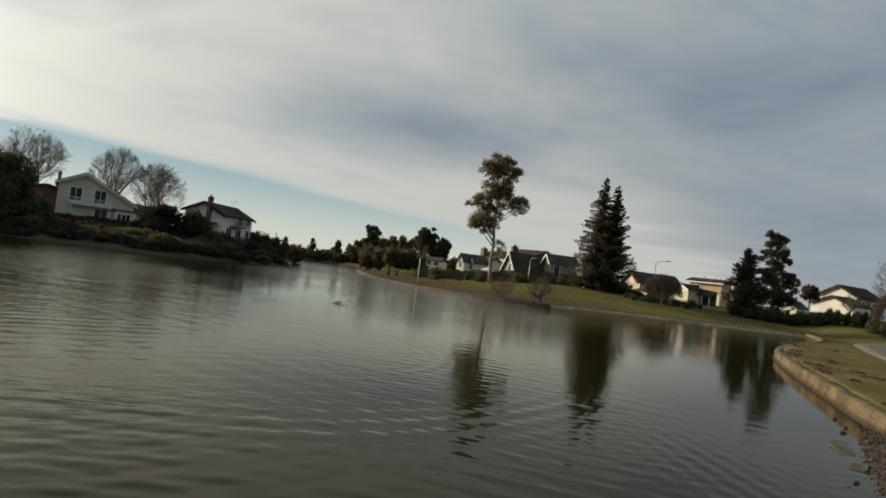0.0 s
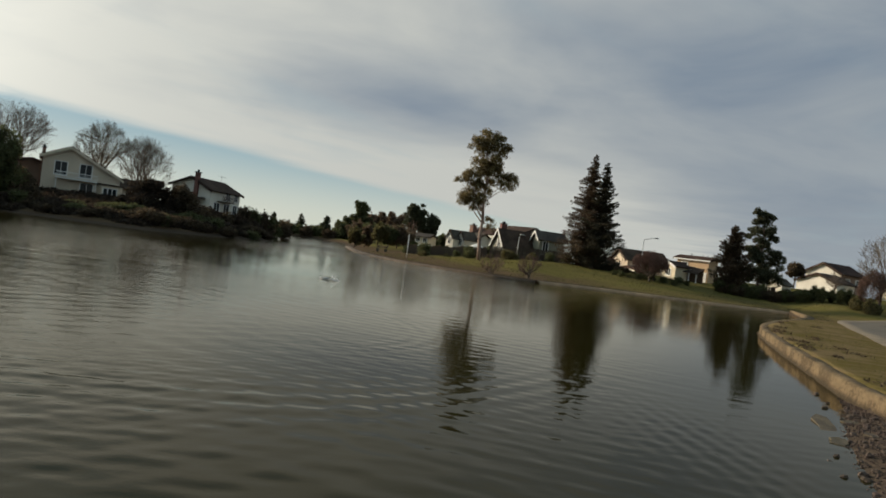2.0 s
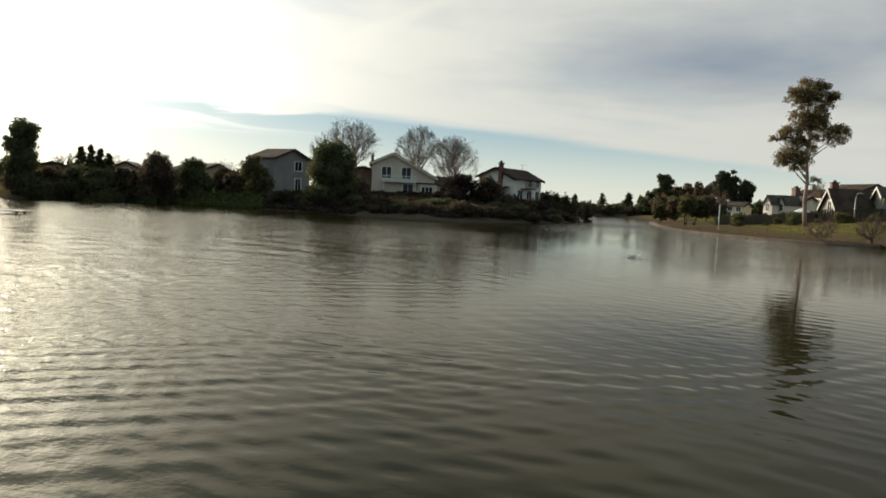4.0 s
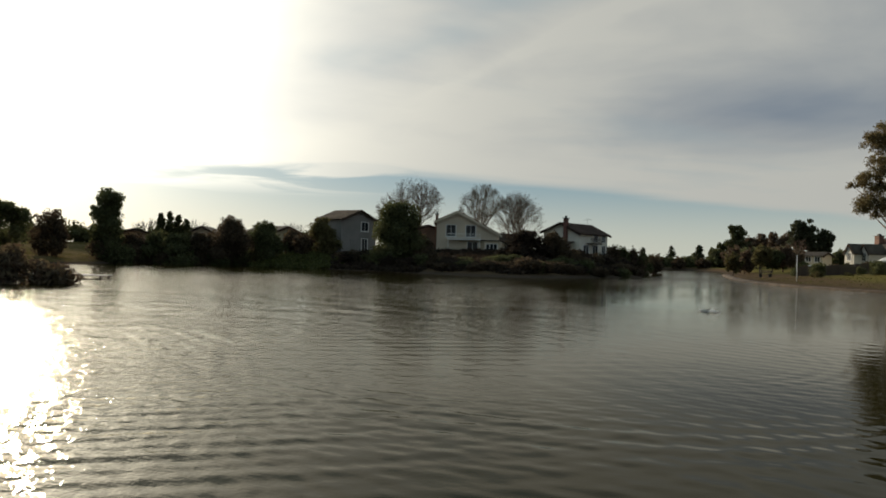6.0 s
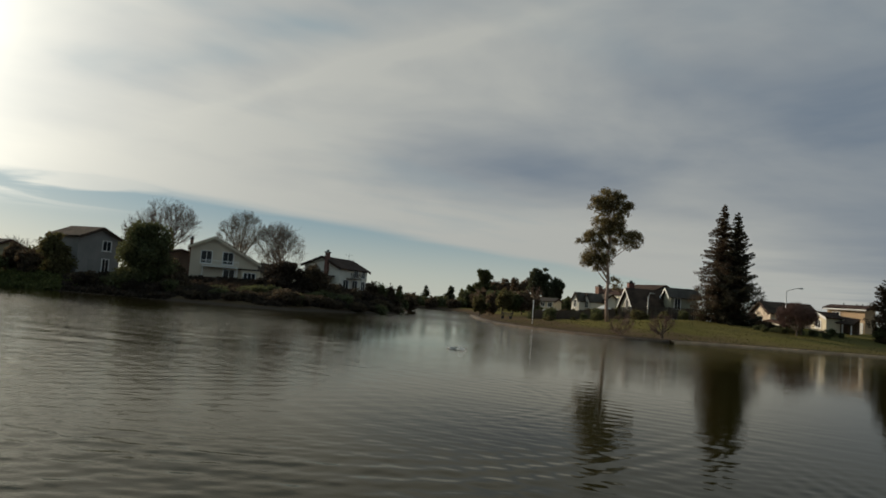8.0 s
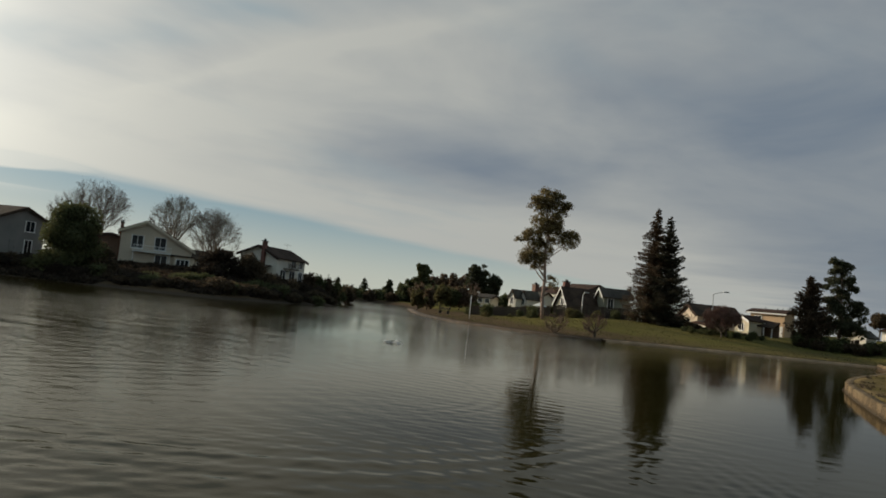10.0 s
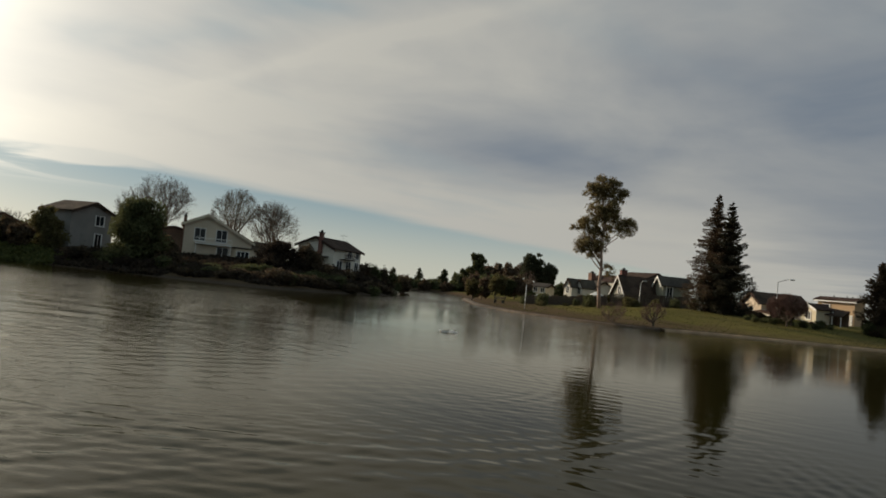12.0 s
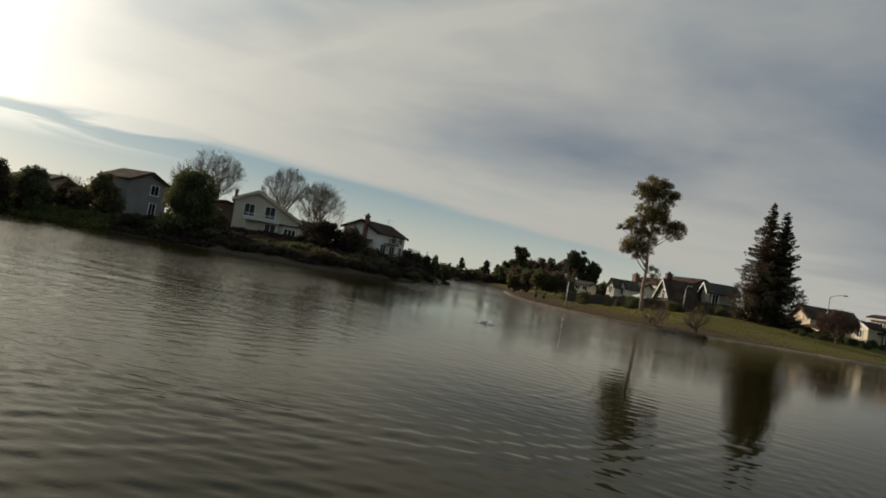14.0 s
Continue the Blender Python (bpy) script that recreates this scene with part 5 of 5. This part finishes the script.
for az, d, L in ((-15.6, 214, 4.4), (-13.1, 216, 4.0)):
    gx_, gy_ = polar(az, d)
    gable_house("house", "distant pale house among the channel-end trees", gx_, gy_, 0.9, -35, L, 4, 1.4, 2.3, "white", "palekerb", over=0.25, windows=(("s", -0.9, 0.4, 0.8, 0.8), ("s", 0.9, 0.4, 0.8, 0.8)))
gx_, gy_ = polar(-33.6, 113)
gable_house("house", "salmon stucco single-storey wing behind the evergreen", gx_, gy_, 2.4, -40, 8, 7, 3.5, 4.3, "salmon", "shingle", windows=(("s", -1.5, 0.8, 1.3, 1.1),))
gx_, gy_ = polar(-26.3, 113)
gable_house("garden_shed", "small cream outbuilding with dark roof", gx_, gy_, 2.4, 40, 5, 4, 2.2, 3.4, "cream", "shingle", windows=(("s", 1.2, 0.8, 0.9, 0.9),))
gx_, gy_ = polar(-55.3, 128)
gable_house("house", "low tan house among dark trees", gx_, gy_, 2.2, -40, 13, 8, 1.9, 2.9, "salmon", "shingle2", windows=(("s", -3, 0.9, 1.4, 1.1), ("s", 2, 0.9, 1.4, 1.1)))
gx_, gy_ = polar(-50.2, 124)
gable_house("house", "small white gabled house among trees", gx_, gy_, 2.3, -52, 8, 4.4, 2.4, 3.5, "cream", "shingle2", windows=(("e", 0.3, 0.6, 1.3, 1.5),))
gx_, gy_ = polar(-45.2, 122)
gable_house("house", "grey-brown house partly hidden by trees", gx_, gy_, 2.3, -10, 8, 7, 2.6, 3.9, "olive", "shingle2", windows=(("s", 0, 1.0, 1.3, 1.1),))

# right bank, beyond the lawn
def house_at(az, d, *args, name="house", **kw):
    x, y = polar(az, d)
    return gable_house(name, args[0], x, y, *args[1:], **kw)


house_at(4.15, 117.5, "house with steep dark brown shingle roof and white gable trim", 2.4, 22, 7.6, 5.2, 1.2, 4.1, "olive", "shingle",
         windows=(("w", 0.2, 1.0, 1.2, 1.4),), chimney=(-3.0, 0.7, 0.95, 5.0, "brick"), barge="trim")
house_at(4.2, 124, "taller brown-roofed house behind the steep roof", 2.6, -50, 6.0, 6.6, 3.6, 4.9, "olive", "shingle", windows=(("e", 0, 3.0, 1.0, 0.8),))
house_at(6.45, 116, "olive-grey two-storey house with white-framed window", 2.5, 16, 4.3, 3.0, 3.15, 4.4, "olive", "shingle2",
         windows=(("s", -1.1, 1.3, 0.9, 1.5), ("s", -1.1, -0.2, 1.1, 0.9)), barge="trim")
house_at(-1.62, 132, "small white gabled wing with a lit window", 2.6, 42, 3.0, 2.0, 1.6, 3.1, "white", "shingle2", over=0.2, windows=(("w", 0, 0.5, 0.8, 1.2),))
house_at(-0.75, 132, "small white gabled wing with a lit window", 2.6, 42, 3.0, 2.0, 1.6, 3.1, "white", "shingle2", over=0.2, windows=(("w", 0, 0.5, 0.8, 1.2),))
house_at(-0.5, 137, "pale cream house with long grey-green roof", 2.7, -55, 9.0, 3.4, 2.0, 3.0, "white", "shingle2", over=0.3, windows=(("s", 1.0, 0.7, 1.2, 0.9), ("s", 2.4, 0.7, 0.9, 0.9)))
house_at(1.25, 137, "pale cream house with brown roof and brick chimney", 2.5, -55, 7.0, 3.6, 3.4, 4.5, "white", "shingle", over=0.3, windows=(("s", -0.4, 1.6, 1.2, 1.1), ("s", 1.4, 1.6, 0.9, 1.1)), chimney=(-2.6, -2.2, 1.1, 4.75, "brick"))
house_at(-4.0, 142, "white single-storey house among shrubs", 2.3, -25, 3.2, 3.2, 1.5, 2.1, "cream", "shingle2", over=0.3, windows=(("s", -0.8, 0.5, 0.9, 0.8), ("s", 0.8, 0.5, 0.9, 0.8)))
house_at(12.1, 125, "cream gabled house behind the redwoods", 1.8, 24, 4.5, 3.2, 1.3, 2.3, "white", "shingle", over=0.25)
house_at(14.6, 124, "brown-roofed house with cream upper gable", 2.0, 12, 7.2, 6.5, 2.3, 4.0, "cream", "shingle", windows=(("w", 0, 0.6, 1.2, 1.0),))
house_at(14.35, 111, "long white low garage wall with brown roof", 1.5, 20, 2.6, 5.6, 1.2, 1.6, "white", "shingle", over=0.25, name="garage")
house_at(17.3, 111, "cream front gable wing of the tan house", 2.1, 24, 2.2, 2.9, 1.9, 2.55, "cream", "shingle", over=0.3, windows=(("w", 0, 0.5, 0.9, 1.0),), barge="trim")
tan = house_at(18.7, 117, "tan two-storey stucco house with low dark roof", 1.7, -48, 5.4, 2.6, 3.95, 4.3, "tan", "shingle", windows=(("s", -1.4, 2.4, 1.0, 0.9), ("s", 1.0, 0.4, 0.9, 1.0)), doors=(("s", 2.1, 0.8, 2.0, "trim"),))
part("fascia", Shape().box(0, -1.72, 3.66, 6.2, 0.06, 0.2), "trim", tan, "white painted eave board")
for vx, vh in ((-1.4, 0.35), (0.5, 0.28), (1.3, 0.28)):
    part("roof_vent", Shape().tube((vx, 0.5, 4.2), (vx, 0.5, 4.42 + vh), 0.07, 0.07, 7), "darkmetal", tan)
px_, py_ = polar(18.2, 111)
porch = thing("porch", "brown shingle porch roof on white posts", "porch", at=(px_, py_, 1.9), turn=-40)
part("roof", Shape().prism([(-1.9, -1.2, 1.55), (1.9, -1.2, 1.3), (1.9, 1.2, 2.1), (-1.9, 1.2, 2.5)], (0, 0, 0), (0, 0, 0.14)), "shingle", porch)
for k in range(4):
    part("post", Shape().box(-1.7 + 1.13 * k, -1.05, -0.2, 0.13, 0.13, 1.72 - 0.075 * k), "trim", porch)
part("back_wall", Shape().box(0, 1.1, -0.2, 3.7, 0.15, 2.3), "salmon", porch)
house_at(26.85, 137, "white low gabled house front with sunlit wall", 2.2, 32, 5.0, 7.2, 2.7, 4.05, "white", "shingle", over=0.35)
big = house_at(27.4, 148, "white two-storey house with brown siding flank", 2.2, 32, 7.4, 6.6, 4.7, 6.4, "white", "shingle", windows=(("s", -1.5, 3.0, 1.0, 0.9), ("s", 1.6, 3.0, 1.0, 0.9)))
part("siding", Shape().box(0, -3.32, 0, 7.36, 0.04, 2.9).box(0, -3.32, 4.05, 7.36, 0.04, 0.6).box(0, -3.32, 2.9, 1.6, 0.04, 1.15).box(-3.0, -3.32, 2.9, 1.36, 0.04, 1.15).box(3.0, -3.32, 2.9, 1.36, 0.04, 1.15), "salmon", big, "brown board siding")
house_at(23.75, 110, "low white gable seen between dark trees", 2.1, 34, 2.2, 2.4, 1.2, 2.0, "white", "shingle2", over=0.3, barge="trim")
house_at(32.0, 138, "cream house at the end of the street", 2.2, 26, 7, 6, 3.4, 4.9, "cream", "shingle", windows=(("w", 0, 0.8, 1.4, 1.1),))


# ---- fence of upright boards behind the lawn
def fence_run(az0, d0, az1, d1, height, seed, label):
    rng = random.Random(seed)
    a, b = Vector((*polar(az0, d0), 0)), Vector((*polar(az1, d1), 0))
    t = thing("fence", label, "fence")
    d = (b - a)
    n = int(d.length / 0.30)
    turn = math.degrees(math.atan2(d.y, d.x))
    board = Shape().box(0, 0, 0, 0.27, 0.03, height).mesh("board", "fence")
    for i in range(n):
        p = a + d * ((i + 0.5) / n)
        o = new("board", board)
        o.parent = t
        o.matrix_world = pose(p.x, p.y, gz(p.x, p.y) - 0.1 + rng.uniform(-0.04, 0.04), rng.uniform(-1.5, 1.5), 0, turn)
    for i in range(0, n + 1, 8):
        p = a + d * (i / n)
        part("post", Shape().box(p.x, p.y + 0.09, gz(p.x, p.y) - 0.3, 0.12, 0.12, height + 0.3, turn), "fence", t)
    return t


fence_run(-5.2, 112, 1.2, 109.5, 1.5, 1, "weathered grey-brown board fence behind the lawn")
fence_run(1.5, 109.5, 8.2, 110, 1.85, 2, "weathered brown board fence below the steep roof")
fence_run(22.0, 106, 23.6, 106, 1.3, 3, "dark board fence beside the white house")


# ---- street lamp, post, vehicles, bench
def street_lamp(az, d, top, arm=1.6):
    x, y = polar(az, d)
    z = gz(x, y)
    h = top - z
    t = thing("street_lamp", "grey metal street lamp with curved arm", "street lamp", at=(x, y, z))
    part("pole", Shape().tube((0, 0, -0.2), (0, 0, h - 0.5), 0.09, 0.06, 8), "metal", t, smooth=True)
    s = Shape()
    pts = [Vector((arm * f, 0, h - 0.5 + 0.5 * math.sin(f * 1.4))) for f in np.linspace(0, 1, 6)]
    for a, b in zip(pts, pts[1:]):
        s.tube(a, b, 0.05, 0.04, 6)
    part("arm", s, "metal", t, smooth=True)
    part("lamp_head", Shape().ball(arm + 0.25, 0, h, 0.42, 0.16, 0.10), "metal", t, smooth=True)


street_lamp(14.75, 112, 7.9)
street_lamp(4.05, 108.5, 5.75, 0.25)


def white_post(az, d, top):
    x, y = polar(az, d)
    z = gz(x, y)
    t = thing("marker_post", "tall white post standing on the lawn", "post", at=(x, y, z))
    part("shaft", Shape().tube((0, 0, -0.2), (0, 0, top - z), 0.05, 0.045, 8), "trim", t, smooth=True)
    part("cap", Shape().box(0, 0, top - z, 0.18, 0.18, 0.07), "trim", t)


white_post(-5.3, 90, 3.2)


def car(az, d, turn, label, body="carpaint"):
    x, y = polar(az, d)
    t = thing("parked_car", label, "car", at=(x, y, gz(x, y)), turn=turn)
    prof = [(-2.1, 0.35), (2.1, 0.35), (2.15, 0.75), (1.3, 0.92), (0.75, 1.38), (-1.0, 1.42), (-1.85, 1.0), (-2.15, 0.9)]
    s = Shape().prism([(a, -0.82, z) for a, z in prof], (0, 0, 0), (0, 1.64, 0))
    bd = part("body", s, body, t)
    part("side_window", Shape().prism([(-1.2, -0.835, 0.95), (1.0, -0.835, 0.95), (0.62, -0.835, 1.3), (-0.95, -0.835, 1.32)], (0, 0, 0), (0, 0.02, 0)), "glass", bd)
    part("side_window", Shape().prism([(-1.2, 0.815, 0.95), (1.0, 0.815, 0.95), (0.62, 0.815, 1.3), (-0.95, 0.815, 1.32)], (0, 0, 0), (0, 0.02, 0)), "glass", bd)
    for wx in (-1.3, 1.35):
        for wy in (-0.78, 0.78):
            wl = part("wheel", Shape().tube((wx, wy - 0.1, 0.32), (wx, wy + 0.1, 0.32), 0.32, 0.32, 12), "rubber", t)
            part("rim", Shape().tube((wx, wy - 0.11, 0.32), (wx, wy + 0.11, 0.32), 0.19, 0.19, 10), "metal", wl)


car(9.7, 112, 15, "white car parked under the redwoods")
car(-3.9, 120, 10, "white car parked beyond the fence")


def park_bench(az, d, turn):
    x, y = polar(az, d)
    t = thing("park_bench", "dark low wooden park bench on the lawn", "bench", at=(x, y, gz(x, y)), turn=turn)
    for k in range(3):
        part("seat_slat", Shape().box(0, -0.18 + 0.17 * k, 0.45, 1.8, 0.14, 0.05), "fence", t)
    for k in range(2):
        part("back_slat", Shape().box(0, 0.3, 0.62 + 0.18 * k, 1.8, 0.04, 0.13), "fence", t)
    for sx in (-0.75, 0.75):
        part("leg", Shape().box(sx, 0, -0.05, 0.1, 0.45, 0.5).box(sx, 0.3, 0.0, 0.08, 0.06, 0.95), "darkmetal", t)


park_bench(-7.4, 108, -30)

ux, uy = polar(0.1, 114)
um = thing("patio_umbrella", "open white patio umbrella behind the fence", "umbrella", at=(ux, uy, gz(ux, uy)))
part("pole", Shape().tube((0, 0, -0.1), (0, 0, 1.95), 0.03, 0.03, 6), "metal", um)
part("canopy", Shape().tube((0, 0, 1.5), (0, 0, 2.05), 1.15, 0.06, 8), "trim", um, "white fabric canopy")

# low grey dock on the left bank and a small model boat on the lake
dk = thing("dock", "low grey wooden dock beside dark shrubs", "dock", at=(-47.0, 27.5, 0), turn=40)
for k in range(18):
    part("plank", Shape().box(-2.4 + 0.3 * k, 0, 0.2, 0.27, 1.8, 0.05), "plank", dk)
for sx in (-2.3, 2.6):
    for sy in (-0.8, 0.8):
        part("pile", Shape().tube((sx, sy, -1.2), (sx, sy, 0.2), 0.09, 0.08, 7), "bark", dk)

bt = thing("model_boat", "small black and white remote-controlled speedboat on the water", "boat", at=(-6.5, 33.0, 0.0), turn=165)
bt.scale = (0.5, 0.5, 0.5)
hull = Shape().add([(-0.42, -0.15, 0.02), (0.2, -0.15, 0.0), (0.5, 0, 0.06), (0.2, 0.15, 0.0), (-0.42, 0.15, 0.02), (-0.42, -0.17, 0.12), (0.22, -0.17, 0.13), (0.55, 0, 0.14), (0.22, 0.17, 0.13), (-0.42, 0.17, 0.12), (-0.42, 0, -0.05), (0.3, 0, -0.05)],
                   [(0, 5, 6, 1), (1, 6, 7, 2), (2, 7, 8, 3), (3, 8, 9, 4), (4, 9, 5, 0), (5, 9, 8, 7, 6), (0, 1, 11, 10), (1, 2, 11), (2, 3, 11), (3, 4, 10, 11), (4, 0, 10)])
part("hull", hull, "carpaint", bt, "white moulded hull")
part("deck", Shape().ball(0.0, 0, 0.13, 0.24, 0.09, 0.06), "hull", bt, "black rounded cockpit cover", smooth=True)
fr = np.random.default_rng(5)
q = fr.random(150)
drops = np.stack([-0.4 - 0.9 * q, fr.normal(size=150) * (0.05 + 0.12 * q), fr.random(150) ** 1.6 * (0.04 + 0.22 * np.sin(np.pi * np.minimum(1, q * 1.05)) ** 0.8)], 1)
spray = new("spray", leaves_mesh("spray", "foam", drops, 0.055, fr))
spray.parent = bt
spray["kind"] = "stuff"
spray["label"] = "white spray thrown up behind the hull"
part("spoiler", Shape().box(-0.36, 0, 0.24, 0.1, 0.34, 0.015).box(-0.36, -0.13, 0.11, 0.08, 0.015, 0.14).box(-0.36, 0.13, 0.11, 0.08, 0.015, 0.14), "hull", bt)

# ---- stones along the beach in front of the kerb
rng_ = random.Random(12)
STONES = []
for k in range(8):
    STONES.append(Shape().ball(0, 0, 0, 0.5, rng_.uniform(0.3, 0.45), rng_.uniform(0.2, 0.32), rng_, 0.16, 5, 7).mesh("rock", "stone"))


def beach_spot():
    y = rng_.uniform(4.5, 20.5)
    kx = float(np.interp(y, KERB_Y, KERB_X))
    wx = float(np.interp(y, [2, 3.4, 6, 8.6, 11.5, 14, 17.4, 21], [-3, 1.2, 3.6, 5.0, 6.2, 7.5, 9.0, 10.0]))
    x = rng_.uniform(wx - 0.35, kx - 0.05)
    return x, y, max(gz(x, y), -0.06)


for i in range(220):
    x, y, z = beach_spot()
    s = rng_.choice((0.05, 0.06, 0.08, 0.1, 0.12, 0.16)) * rng_.uniform(0.8, 1.2)
    ob = new("rock", rng_.choice(STONES))
    ob.matrix_world = pose(x, y, z + 0.05 * s, rng_.uniform(-20, 20), rng_.uniform(-20, 20), rng_.uniform(0, 360)) @ Matrix.Diagonal((s, s, s, 1))
    tagged(ob, "rough grey-brown stone lying on the muddy shore", "rock", "stones along the shore")
for x, y, s in ((8.34, 16.47, 0.18), (7.59, 14.6, 0.16), (5.56, 10.22, 0.13), (5.07, 9.08, 0.12), (8.0, 15.3, 0.12)):
    ob = new("rock", STONES[2])
    ob.matrix_world = pose(x, y, 0.0, 8, -6, x * 70) @ Matrix.Diagonal((s, s, s, 1))
    tagged(ob, "dark wet stone standing out of the shallow water", "rock", "stones along the shore")
for x, y, sx, sy, tn in ((6.62, 12.7, 1.6, 0.34, 71), (6.15, 11.3, 0.55, 0.28, 60), (7.35, 13.2, 0.35, 0.22, 20), (7.0, 11.9, 0.3, 0.22, 100)):
    ob = part("concrete_slab", Shape().prism([(-sx / 2, -sy * 0.3, 0), (-sx * 0.1, -sy * 0.5, 0), (sx * 0.4, -sy * 0.36, 0), (sx / 2, sy * 0.1, 0), (sx * 0.2, sy * 0.5, 0), (-sx * 0.15, sy * 0.33, 0), (-sx * 0.42, sy * 0.4, 0)], (0, 0, 0), (0, 0, 0.05)), "slab")
    ob.matrix_world = pose(x, y, max(0.0, gz(x, y)) - 0.03, 1, -2, tn)
    tagged(ob, "broken pale concrete slab among the stones", "slab", "broken slabs on the shore")
peb = Shape()
for i in range(5200):
    x, y, z = beach_spot()
    s = rng_.uniform(0.01, 0.03)
    peb.ball(x, y, z + s * 0.3, s, s * 0.8, s * 0.6, rng_, 0.2, 3, 5)
tagged(part("pebbles", peb, "stone"), "small pebbles and debris on the muddy shore", "pebbles", kind="stuff")
